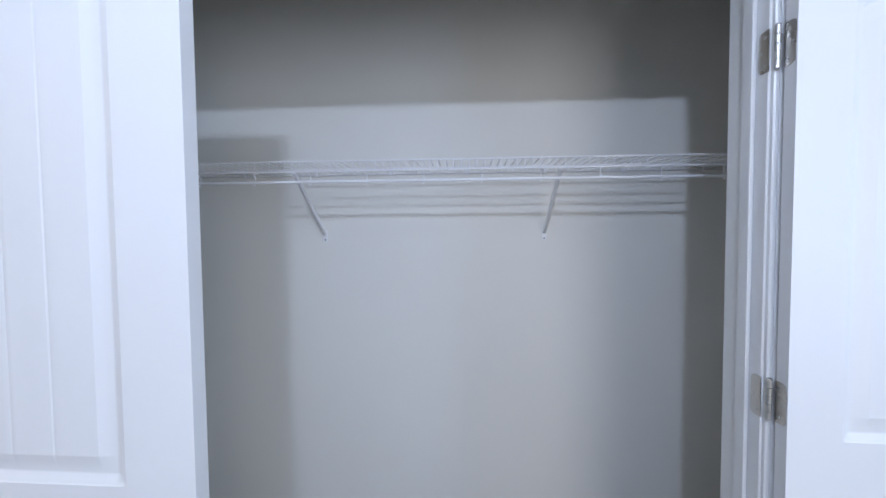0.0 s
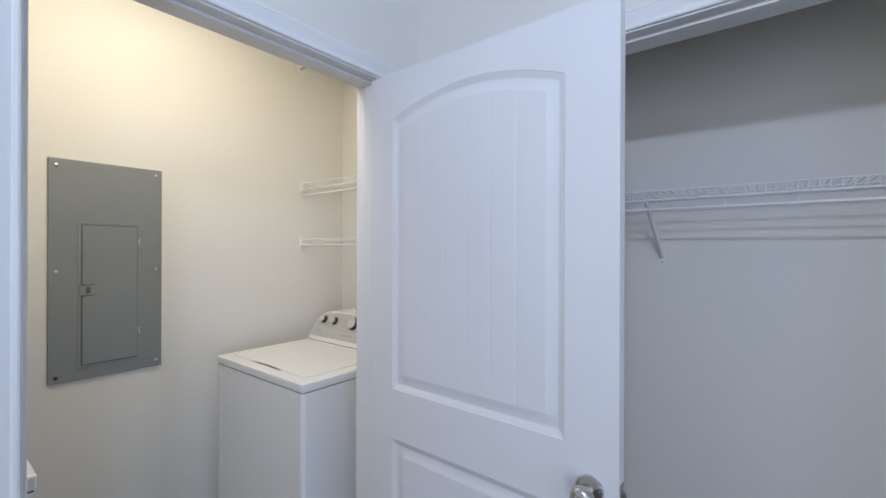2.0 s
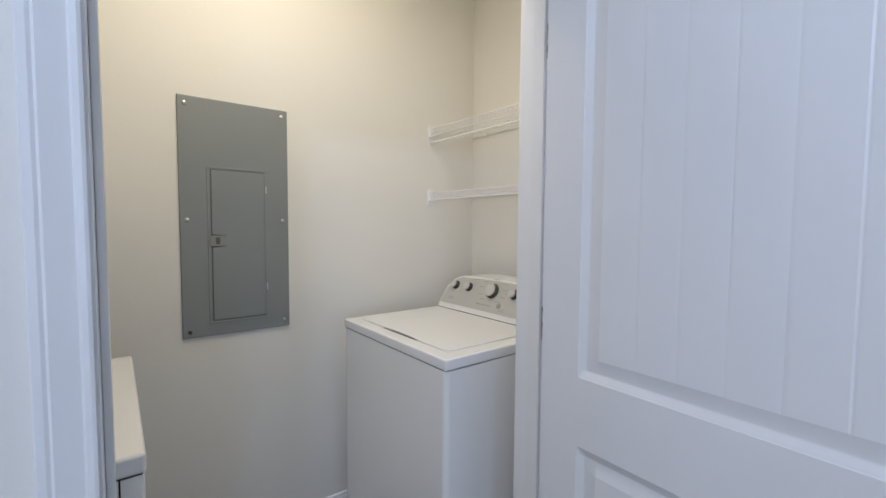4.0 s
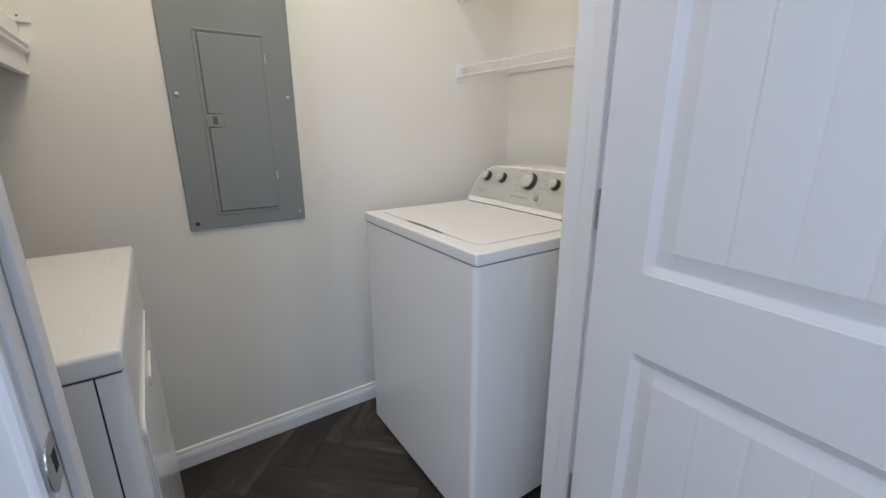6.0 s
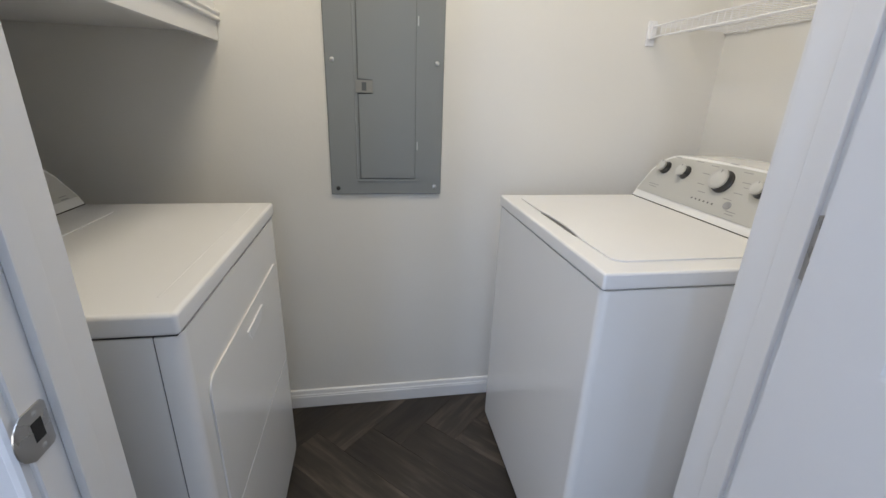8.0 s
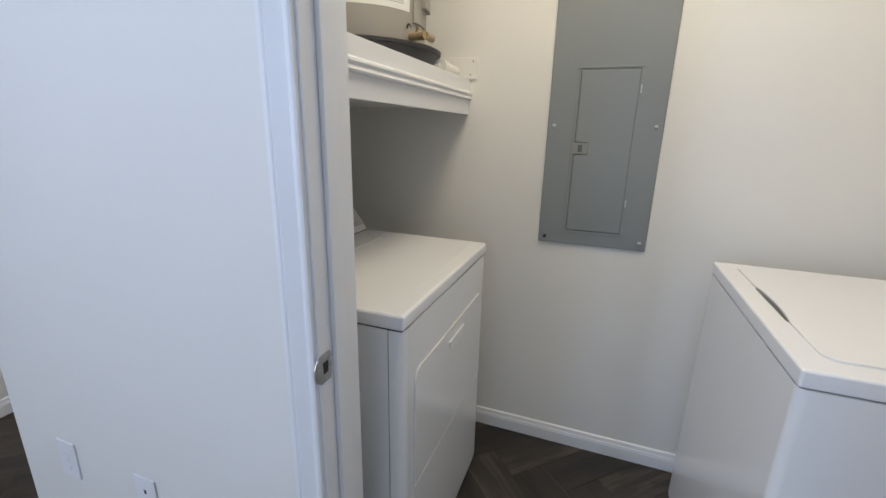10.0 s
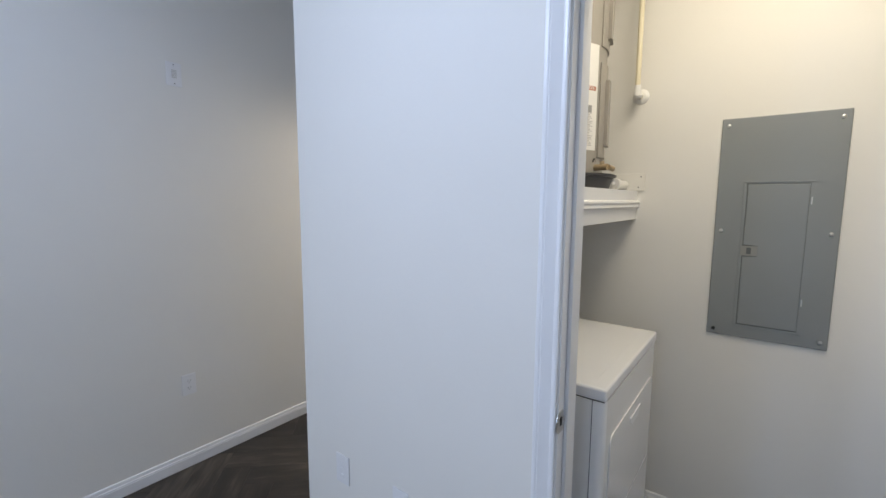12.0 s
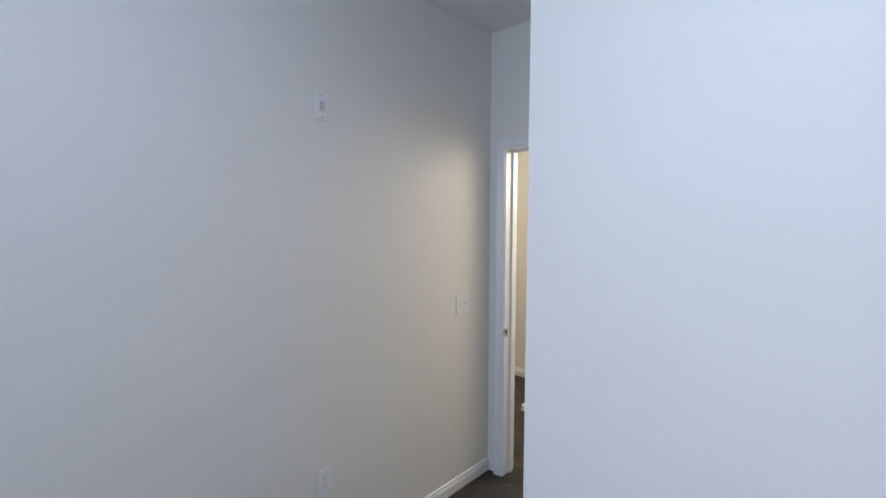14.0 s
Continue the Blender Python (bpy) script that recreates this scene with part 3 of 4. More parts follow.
# ---- laundry machines ----
def console(root, x0, x1, y0, depth, z0, h, knobs, dots, button, prints, flat=0.30):
    """A control console with an arched top that leans back. Local: front faces -y."""
    w = x1 - x0

    def top(u):
        e = min(u, 1 - u)
        return z0 + 0.028 + (h - 0.028) * math.sqrt(max(0.0, 1 - (1 - min(e / 0.17, 1)) ** 2.2)) + 0.010 * math.sin(math.pi * u)
    n = 40
    lean = 0.075
    us = [i / n for i in range(n + 1)]

    def ring(inset, yb, dz):
        out = []
        for u in us:
            z = top(u) - inset + dz
            z = max(z, z0 + 0.024)
            out.append((x0 + inset + u * (w - 2 * inset), yb + lean * (z - z0) / h, z))
        return out
    bm = bmesh.new()
    front, back = ring(0.0, y0, 0), ring(0.0, y0 + depth, 0)
    fv = [bm.verts.new(p) for p in front]
    bv = [bm.verts.new(p) for p in back]
    f0 = [bm.verts.new((p[0], y0, z0)) for p in front]
    b0 = [bm.verts.new((p[0], y0 + depth, z0)) for p in back]
    for i in range(n):
        bm.faces.new((f0[i], f0[i + 1], fv[i + 1], fv[i]))
        bm.faces.new((fv[i], fv[i + 1], bv[i + 1], bv[i]))
        bm.faces.new((bv[i], bv[i + 1], b0[i + 1], b0[i]))
    bm.faces.new((f0[0], fv[0], bv[0], b0[0]))
    bm.faces.new((f0[-1], b0[-1], bv[-1], fv[-1]))
    body = part("console", bm, ENAMEL, root, "white console with an arched top", smooth=35)
    boxes("console_gap", DARK, body, (x0 + 0.002, x1 - 0.002, y0 - 0.0012, y0 + 0.004, z0 + 0.0002, z0 + 0.0022))
    bm = bmesh.new()
    inner = ring(0.006, y0 - 0.0025, 0)
    iv = [bm.verts.new(p) for p in inner]
    i0 = [bm.verts.new((p[0], y0 - 0.0025 + lean * 0.024 / h, z0 + 0.024)) for p in inner]
    ib = [bm.verts.new((p[0], p[1] + 0.004, p[2])) for p in inner]
    for i in range(n):
        if (iv[i].co - i0[i].co).length > 1e-4 or (iv[i + 1].co - i0[i + 1].co).length > 1e-4:
            bm.faces.new((i0[i], i0[i + 1], iv[i + 1], iv[i]))
        bm.faces.new((iv[i], iv[i + 1], ib[i + 1], ib[i]))
    part("fascia", bm, CONSOLE, body, "silver grey control fascia", smooth=35)

    def at(x, z):
        return Matrix.Translation((x, y0 - 0.0025 + lean * (z - z0) / h, z)) @ Matrix.Rotation(-math.atan2(lean, h), 4, "X") @ Matrix.Rotation(math.pi / 2, 4, "X")
    for x, z, r in knobs:
        bm = bmesh.new()
        lathe(bm, [(r * 1.16, 0), (r * 1.14, 0.004), (r * 1.02, 0.007), (r * 0.98, 0.010), (r * 0.97, 0.018)], at(x, z), 36)
        dial = part("dial", bm, KNOB_RIM, body, "black-rimmed silver control dial", smooth=35)
        bm = bmesh.new()
        lathe(bm, [(r * 0.97, 0.018), (r * 1.02, 0.0195), (r * 1.03, 0.022), (r * 0.99, 0.0245)], at(x, z), 36)
        part("dial_rim", bm, SCREW, dial, "thin bright rim", smooth=35)
        bm = bmesh.new()
        lathe(bm, [(r * 0.99, 0.0243), (r * 0.95, 0.0240), (r * 0.55, 0.0252), (0, 0.0255)], at(x, z), 36)
        part("dial_face", bm, KNOB, dial, smooth=35)
        bm = bmesh.new()
        box(bm, -0.0009, 0.0009, r * 0.62, r * 0.90, 0.0246, 0.0256)
        bm.transform(at(x, z))
        part("dial_mark", bm, INK, dial)
    for x, z in dots:
        bm = bmesh.new()
        lathe(bm, [(0.0032, 0), (0.0028, 0.0008)], at(x, z), 8)
        part("indicator_light", bm, MARK, body)
    if button:
        bm = bmesh.new()
        lathe(bm, [(0.012, 0), (0.0115, 0.003), (0.009, 0.004), (0, 0.0042)], at(*button), 20)
        part("start_button", bm, INK, body, smooth=35)
    bm = bmesh.new()
    for x, z, l in prints:
        mm = at(x, z)
        for a, b in (((-l / 2, -0.0011), (l / 2, 0.0011)),):
            vs = [bm.verts.new(mm @ Vector((px, py, 0.0004))) for px, py in ((a[0], a[1]), (b[0], a[1]), (b[0], b[1]), (a[0], b[1]))]
            bm.faces.new(vs)
    if prints:
        part("fascia_print", bm, INK, body, kind="stuff")


def rounded_cabinet(bm, x0, x1, y0, y1, z0, z1, r, corners="f"):
    """A cabinet whose front upright edges are rounded. The front is y0."""
    pts = []
    for cx, cy, a0 in ((x1 - r, y0 + r, -90), (x0 + r, y0 + r, 180)):
        if cx > (x0 + x1) / 2:
            pts += [(cx + r * math.cos(radians(a)), cy + r * math.sin(radians(a))) for a in range(-90, 1, 15)]
            pts += [(x1, y1), (x0, y1)]
        else:
            pts += [(cx + r * math.cos(radians(a)), cy + r * math.sin(radians(a))) for a in range(180, 271, 15)]
    prism(bm, pts, "z", z0, z1)


def washer():
    """Front faces -y."""
    X0, X1, F, B = -2.315, -1.610, 0.752, 1.44
    root = thing("washing_machine", "white top-loading washing machine with a closed lid", "washing machine")
    bm = bmesh.new()
    rounded_cabinet(bm, X0, X1, F, B, 0.020, 0.901, 0.018)
    part("cabinet", bm, ENAMEL, root, smooth=35)
    # black box stands in for the shade under the washer
    boxes("kick_shade", RUBBER_AND_SHADE, root, (X0 + 0.012, X1 - 0.012, F + 0.006, B - 0.02, 0.0, 0.020))
    for x in (X0 + 0.05, X1 - 0.05):
        for y in (F + 0.05, B - 0.05):
            bm = bmesh.new()
            lathe(bm, [(0.02, 0), (0.02, 0.008), (0.008, 0.01), (0.008, 0.019)], Matrix.Translation((x, y, 0)), 14)
            part("levelling_foot", bm, RUBBER_AND_SHADE, root, smooth=35)
    boxes("top_gap", DARK, root, (X0 + 0.006, X1 - 0.006, F + 0.004, B, 0.901, 0.9030))
    bm = bmesh.new()
    box(bm, X0 - 0.001, X1 + 0.001, F - 0.002, B, 0.9030, 0.940, 0.006, 3)
    top = part("top_deck", bm, LIDWHITE, root, smooth=40)
    # lid: a low raised sheet with a finger scoop cut in its front edge
    lx0, lx1, ly0, ly1, z = X0 + 0.045, X1 - 0.055, F + 0.050, 1.225, 0.940
    sx0, sx1, sd = -2.085, -1.830, 0.0095
    n = 24
    outline = []
    for i in range(n + 1):
        u = i / n
        x = sx0 + (sx1 - sx0) * u
        outline.append((x, ly0 + sd * math.sin(math.pi * u) ** 0.8))
    cr = 0.03
    pts = [(lx0 + cr * (1 - math.sin(radians(a))), ly0 + cr * (1 - math.cos(radians(a)))) for a in range(90, -1, -15)]
    pts += outline
    pts += [(lx1 - cr * (1 - math.sin(radians(a))), ly0 + cr * (1 - math.cos(radians(a)))) for a in range(0, 91, 15)]
    pts += [(lx1, ly1), (lx0, ly1)]
    bm = bmesh.new()
    prism(bm, pts, "z", z + 0.0006, z + 0.0042)
    part("lid", bm, LIDWHITE, root, "white lid with a shallow finger scoop", smooth=20)
    # flat dark crescent: the scoop's shade is put into its colour
    bm = bmesh.new()
    prism(bm, [(x, y - 0.001) for x, y in outline[1:-1]] + [(sx1 - 0.02, ly0 - 0.002), (sx0 + 0.02, ly0 - 0.002)], "z", z + 0.0003, z + 0.0012)
    part("scoop_shade", bm, SCOOP_SHADE, root, "flat grey crescent for the shade in the finger scoop")
    kz = 1.052
    prints = [(-2.20 + 0.1 * i, 1.091, 0.03) for i in range(2)] + [(-2.235, 0.995, 0.05), (-2.235, 0.988, 0.04)]
    for i, (dx, dz) in enumerate(((-0.06, 0.035), (-0.075, 0.01), (-0.07, -0.02), (-0.05, -0.04), (0.06, 0.035), (0.075, 0.01), (0.07, -0.02), (0.05, -0.04), (0.0, 0.05))):
        prints.append((-1.975 + dx, kz + dz, 0.03))
    prints += [(-1.845 + dx, 1.05 + dz, 0.022) for dx, dz in ((-0.045, 0.0), (0.05, 0.0), (0, 0.042))] + [(-1.89, 0.984, 0.035), (-1.89, 0.977, 0.03)]
    console(root, X0 + 0.004, X1 - 0.006, 1.253, 0.160, 0.940, 0.152, ((-2.228, kz, 0.019), (-2.133, kz, 0.019), (-1.975, kz, 0.030), (-1.845, kz, 0.019)),
            [(-2.045 + 0.0165 * i, 0.990) for i in range(6)], (-1.912, 0.997), prints)


washer()


def dryer():
    """Front faces +y: built facing -y about its own middle, then turned round."""
    root = thing("tumble_dryer", "white front-loading clothes dryer with a drop-down door", "clothes dryer", m=pose(-1.882, 0.006, 0, 0, 0, 180))
    hw, D = 0.351, 0.68
    bm = bmesh.new()
    rounded_cabinet(bm, -hw + 0.001, hw - 0.001, 0.0388, D, 0.022, 0.897, 0.002)
    part("cabinet", bm, ENAMEL, root, smooth=35)
    boxes("seam", DARK, root, (-hw + 0.003, hw - 0.003, 0.036, 0.0388, 0.03, 0.897))
    bm = bmesh.new()
    rounded_cabinet(bm, -hw, hw, 0.0, 0.036, 0.025, 0.897, 0.028)
    part("front_panel", bm, ENAMEL, root, smooth=35)
    # black box put in as shade beneath the dryer
    boxes("kick_shade", RUBBER_AND_SHADE, root, (-hw + 0.02, hw - 0.02, 0.02, D - 0.02, 0.0, 0.022))
    boxes("top_gap", DARK, root, (-hw + 0.004, hw - 0.004, 0.004, D, 0.897, 0.8990))
    bm = bmesh.new()
    box(bm, -hw - 0.001, hw + 0.001, -0.002, D, 0.8990, 0.938, 0.008, 3)
    part("top_deck", bm, LIDWHITE, root, smooth=40)
    boxes("deck_ridge", LIDWHITE, root, (-hw + 0.06, hw - 0.06, 0.045, 0.049, 0.9375, 0.9388), bevel=0.0006)
    boxes("lint_lid", LIDWHITE, root, (-hw + 0.10, hw - 0.10, 0.380, 0.440, 0.9375, 0.9405), bevel=0.0012)
    # door panel with rounded upper corners
    x0, x1, z0, z1, r = -0.288, 0.300, 0.425, 0.768, 0.03
    def sheet(g):
        pts = [(x0 - g, z0 - g), (x1 + g, z0 - g)]
        pts += [(x1 + g - r + r * math.cos(radians(a)), z1 + g - r + r * math.sin(radians(a))) for a in range(0, 91, 15)]
        pts += [(x0 - g + r - r * math.sin(radians(a)), z1 + g - r + r * math.cos(radians(a))) for a in range(0, 91, 15)]
        return pts
    bm = bmesh.new()
    prism(bm, sheet(0.0012), "y", -0.0006, 0.001)
    part("door_gap", bm, CONSOLE, root)
    bm = bmesh.new()
    prism(bm, sheet(-0.001), "y", -0.004, 0.001)
    bmesh.ops.bevel(bm, geom=[e for e in bm.edges if all(v.co.y < -0.003 for v in e.verts)], offset=0.0022, segments=2, affect="EDGES", profile=0.5)
    door = part("drum_door", bm, ENAMEL, root, smooth=40)
    bm = bmesh.new()
    prism(bm, [(x0, 0.03), (x1, 0.03), (x1, z0 - 0.004), (x0, z0 - 0.004)], "y", -0.0035, 0.001)
    part("lower_panel", bm, ENAMEL, root, smooth=20)
    bm = bmesh.new()
    pts = [(-0.038, 0.722), (0.078, 0.722), (0.078, 0.708), (0.064, 0.692), (-0.024, 0.692), (-0.038, 0.708)]
    prism(bm, pts, "y", -0.0062, -0.004)
    bmesh.ops.bevel(bm, geom=[e for e in bm.edges if all(v.co.y < -0.006 for v in e.verts)], offset=0.0016, segments=2, affect="EDGES", profile=0.5)
    pull = part("door_handle", bm, LIDWHITE, door, "white recessed pull near the top of the door", smooth=40)
    boxes("handle_lip", LIDWHITE, pull, (-0.052, 0.086, -0.0085, -0.004, 0.7255, 0.7290), bevel=0.0012)
    console(root, -hw + 0.012, hw - 0.005, 0.50, 0.14, 0.938, 0.130, ((0.243, 1.02, 0.021), (0.160, 1.02, 0.021), (-0.09, 1.02, 0.021), (-0.18, 1.02, 0.021)), [], None,
            [(0.165, 1.062, 0.03), (0.08, 1.064, 0.03), (0.290, 0.972, 0.03), (0.290, 0.965, 0.03), (0.165, 0.99, 0.03)])


dryer()


# ---- heater on its platform ----
def platform():
    root = thing("heater_platform", "white painted wooden platform that carries the water heater", "platform")
    boxes("deck", TRIM, root, (W_X + 0.002, IN_X - 0.002, L_S + 0.002, -0.165, 1.42, 1.522))
    bm = bmesh.new()
    box(bm, W_X + 0.001, IN_X - 0.001, -0.165, -0.148, 1.395, 1.525, 0.002)
    part("fascia_board", bm, TRIM, root, smooth=40)
    bm = bmesh.new()
    prof = [(-0.148, 1.448), (-0.138, 1.450), (-0.136, 1.454), (-0.138, 1.458), (-0.141, 1.464), (-0.135, 1.470), (-0.136, 1.476), (-0.148, 1.482)]
    prism(bm, prof, "x", W_X + 0.001, IN_X - 0.001)
    part("moulding", bm, TRIM, root, smooth=40)
    c = thing("wall_cleat", "white painted board on the wall beside the heater pan", "board")
    boxes("cleat_board", WALL, c, (W_X, W_X + 0.008, -0.60, -0.118, 1.527, 1.605), bevel=0.002)
    for y, z in ((-0.135, 1.59), (-0.145, 1.542)):
        bm = bmesh.new()
        lathe(bm, [(0.003, 0), (0, 0.001)], Matrix.Translation((W_X + 0.008, y, z)) @ Matrix.Rotation(math.pi / 2, 4, "Y"), 8)
        part("nail", bm, MARK, c)


platform()


def heater():
    cx, cy, zb = -2.136, -0.455, 1.525
    pan = thing("drain_pan", "black plastic drain pan under the water heater", "drain pan")
    bm = bmesh.new()
    lathe(bm, [(0.255, 0), (0.270, 0.050), (0.283, 0.052), (0.285, 0.060), (0.278, 0.063), (0.266, 0.060), (0.252, 0.006), (0, 0.004)], Matrix.Translation((cx, cy, zb)), 56)
    part("pan_tray", bm, PAN, pan, smooth=35)
    bm = bmesh.new()
    pipe(bm, [(-2.25, -0.27, zb + 0.028), (-2.29, -0.205, zb + 0.028), (W_X + 0.014, -0.205, zb + 0.028)], 0.019, 16)
    part("drain_pipe", bm, PVC, pan, "white plastic drain pipe", smooth=40)
    bm = bmesh.new()
    rod(bm, (-2.315, -0.205, zb + 0.028), (-2.27, -0.205, zb + 0.028), 0.024, 18)
    part("pipe_coupling", bm, PVC, pan, smooth=40)
    root = thing("water_heater", "taupe steel electric water heater standing in a drain pan", "water heater")
    R, H0 = 0.226, 0.012
    bm = bmesh.new()
    lathe(bm, [(R - 0.004, H0), (R, H0 + 0.01), (R, 0.98), (R - 0.015, 1.0), (0, 1.01)], Matrix.Translation((cx, cy, zb)), 64)
    tank = part("tank", bm, TANK, root, smooth=35)

    def curved(bm, a0, a1, z0, z1, off, thick=0.0015, n=14):
        """A patch on the tank between two bearings (degrees) and heights."""
        vi, vo = [], []
        for i in range(n + 1):
            a = radians(a0 + (a1 - a0) * i / n)
            for z in (z0, z1):
                vi.append(bm.verts.new((cx + (R + off) * math.cos(a), cy + (R + off) * math.sin(a), zb + z)))
                vo.append(bm.verts.new((cx + (R + off + thick) * math.cos(a), cy + (R + off + thick) * math.sin(a), zb + z)))
        for i in range(n):
            q = (2 * i, 2 * i + 2, 2 * i + 3, 2 * i + 1)
            bm.faces.new([vo[k] for k in q])
            bm.faces.new([vi[k] for k in reversed(q)])
            bm.faces.new((vi[2 * i], vi[2 * i + 2], vo[2 * i + 2], vo[2 * i]))
            bm.faces.new((vi[2 * i + 1], vo[2 * i + 1], vo[2 * i + 3], vi[2 * i + 3]))
        bm.faces.new((vi[0], vo[0], vo[1], vi[1]))
        bm.faces.new((vi[-1], vo[-1], vo[-2], vi[-2]))
    bm = bmesh.new()
    curved(bm, 80, 128, 0.13, 0.50, 0.0, 0.006)
    part("access_panel", bm, TANK, tank, "lower taupe access panel")
    bm = bmesh.new()
    curved(bm, 92, 112, 0.18, 0.44, 0.006, 0.014, 8)
    part("panel_bulge", bm, TANK, tank)
    bm = bmesh.new()
    curved(bm, 80, 128, 0.56, 0.93, 0.0, 0.006)
    part("access_panel", bm, TANK, tank, "upper taupe access panel")
    bm = bmesh.new()
    curved(bm, 92, 112, 0.60, 0.88, 0.006, 0.014, 8)
    part("panel_bulge", bm, TANK, tank)
    bm = bmesh.new()
    curved(bm, 0, 76, 0.155, 0.56, 0.0, 0.0008, 24)
    label = part("paper_label", bm, LABEL, tank, "white paper warning label with fine print")
    bm = bmesh.new()
    rnd = random.Random(4)
    z = 0.172
    while z < 0.40:
        curved(bm, 4, 44 - rnd.random() * 8, z, z + 0.0026, 0.001, 0.0003, 10)
        if z < 0.30:
            curved(bm, 50, 70 - rnd.random() * 5, z, z + 0.0026, 0.001, 0.0003, 6)
        z += 0.0062
    curved(bm, 4, 30, 0.415, 0.419, 0.001, 0.0003, 10)
    curved(bm, 30, 60, 0.428, 0.434, 0.001, 0.0003, 10)
    for a in (8, 22, 36):
        curved(bm, a, a + 7, 0.445, 0.475, 0.001, 0.0003, 4)
        curved(bm, a, a + 7, 0.500, 0.520, 0.001, 0.0003, 4)
    part("label_print", bm, PALE_INK, label, kind="stuff")
    bm = bmesh.new()
    curved(bm, 50, 73, 0.385, 0.402, 0.001, 0.0003, 6)
    part("label_banner", bm, RED, label, "red warning banner")
    font = bpy.data.curves.new("word", "FONT")
    font.body, font.size, font.align_x, font.align_y = "DANGER", 0.017, "CENTER", "CENTER"
    shape = new("word", font)
    bpy.context.view_layer.update()
    word = bpy.data.meshes.new_from_object(shape)
    bpy.data.objects.remove(shape)
    bm = bmesh.new()
    bm.from_mesh(word)
    for v in bm.verts:
        a, rr = radians(62) + v.co.x / (R + 0.0016), R + 0.0016
        v.co = Vector((cx + rr * math.cos(a), cy + rr * math.sin(a), zb + 0.3935 + v.co.y))
    part("banner_word", bm, LABEL, label, "white printed word")
    bm = bmesh.new()
    for z in (0.345, 0.352, 0.359, 0.366, 0.373, 0.380):
        curved(bm, 4, 43, z - 0.0031, z - 0.0008, 0.0013, 0.0003, 10)
    part("label_red_print", bm, PINK, label, kind="stuff")
    bm = bmesh.new()
    curved(bm, 50, 55, 0.345, 0.366, 0.001, 0.0003, 3)
    curved(bm, 57, 60, 0.340, 0.372, 0.001, 0.0003, 3)
    curved(bm, 62, 68, 0.300, 0.328, 0.001, 0.0003, 3)
    curved(bm, 46, 60, 0.447, 0.458, 0.001, 0.0003, 6)
    part("label_picture", bm, INK, label, kind="stuff")
    bm = bmesh.new()
    a = radians(78)
    p = Vector((cx + R * math.cos(a), cy + R * math.sin(a), zb + 0.088))
    d = Vector((math.cos(a), math.sin(a), 0))
    rod(bm, p, p + d * 0.055, 0.013, 14)
    rod(bm, p + d * 0.030, p + d * 0.030 + Vector((0, 0, 0.024)), 0.009, 12)
    rod(bm, p + d * 0.055 + Vector((-0.004, 0, 0)), p + d * 0.055 + Vector((-0.035, 0.01, -0.006)), 0.011, 12)
    part("drain_valve", bm, BRASS, tank, "small tan drain valve", smooth=40)
    bm = bmesh.new()
    pts = [p + Vector((0.010, -0.002, 0.02 + 0.0)) + Vector((0.012 * math.cos(t), 0, 0.014 * math.sin(t))) for t in [math.pi * i / 8 for i in range(9)]]
    pipe(bm, pts, 0.0025, 6)
    part("cable_loop", bm, RUBBER_AND_SHADE, tank)
    rp = thing("relief_pipe", "cream plastic relief pipe that turns into the wall", "pipe")
    bm = bmesh.new()
    pipe(bm, [(-2.20, -0.40, 2.47), (-2.30, -0.156, 2.47), (W_X + 0.075, -0.156, 2.47), (W_X + 0.075, -0.156, 1.948), (W_X + 0.006, -0.156, 1.948)], 0.011, 16)
    part("pipe_run", bm, CREAM, rp, smooth=40)
    bm = bmesh.new()
    rod(bm, (W_X + 0.075, -0.156, 1.938), (W_X + 0.075, -0.156, 1.983), 0.0145, 16)
    bmesh.ops.create_uvsphere(bm, u_segments=16, v_segments=10, radius=0.0150, matrix=Matrix.Translation((W_X + 0.075, -0.156, 1.948)))
    rod(bm, (W_X + 0.075, -0.156, 1.948), (W_X + 0.035, -0.156, 1.948), 0.0145, 16)
    part("elbow", bm, PVC, rp, smooth=40)
    bm = bmesh.new()
    rod(bm, (W_X + 0.075, -0.156, 2.43), (W_X + 0.075, -0.156, 2.47), 0.0145, 16)
    bmesh.ops.create_uvsphere(bm, u_segments=16, v_segments=10, radius=0.0150, matrix=Matrix.Translation((W_X + 0.075, -0.156, 2.47)))
    rod(bm, (W_X + 0.075, -0.156, 2.47), (W_X + 0.115, -0.156, 2.47), 0.0145, 16)
    part("upper_elbow", bm, CREAM, rp, smooth=40)
    bm = bmesh.new()
    lathe(bm, [(0.034, 0), (0.033, 0.006), (0.024, 0.012), (0.016, 0.014)], Matrix.Translation((W_X, -0.156, 1.948)) @ Matrix.Rotation(math.pi / 2, 4, "Y"), 28)
    part("escutcheon", bm, PVC, rp, "round white wall plate", smooth=40)


heater()


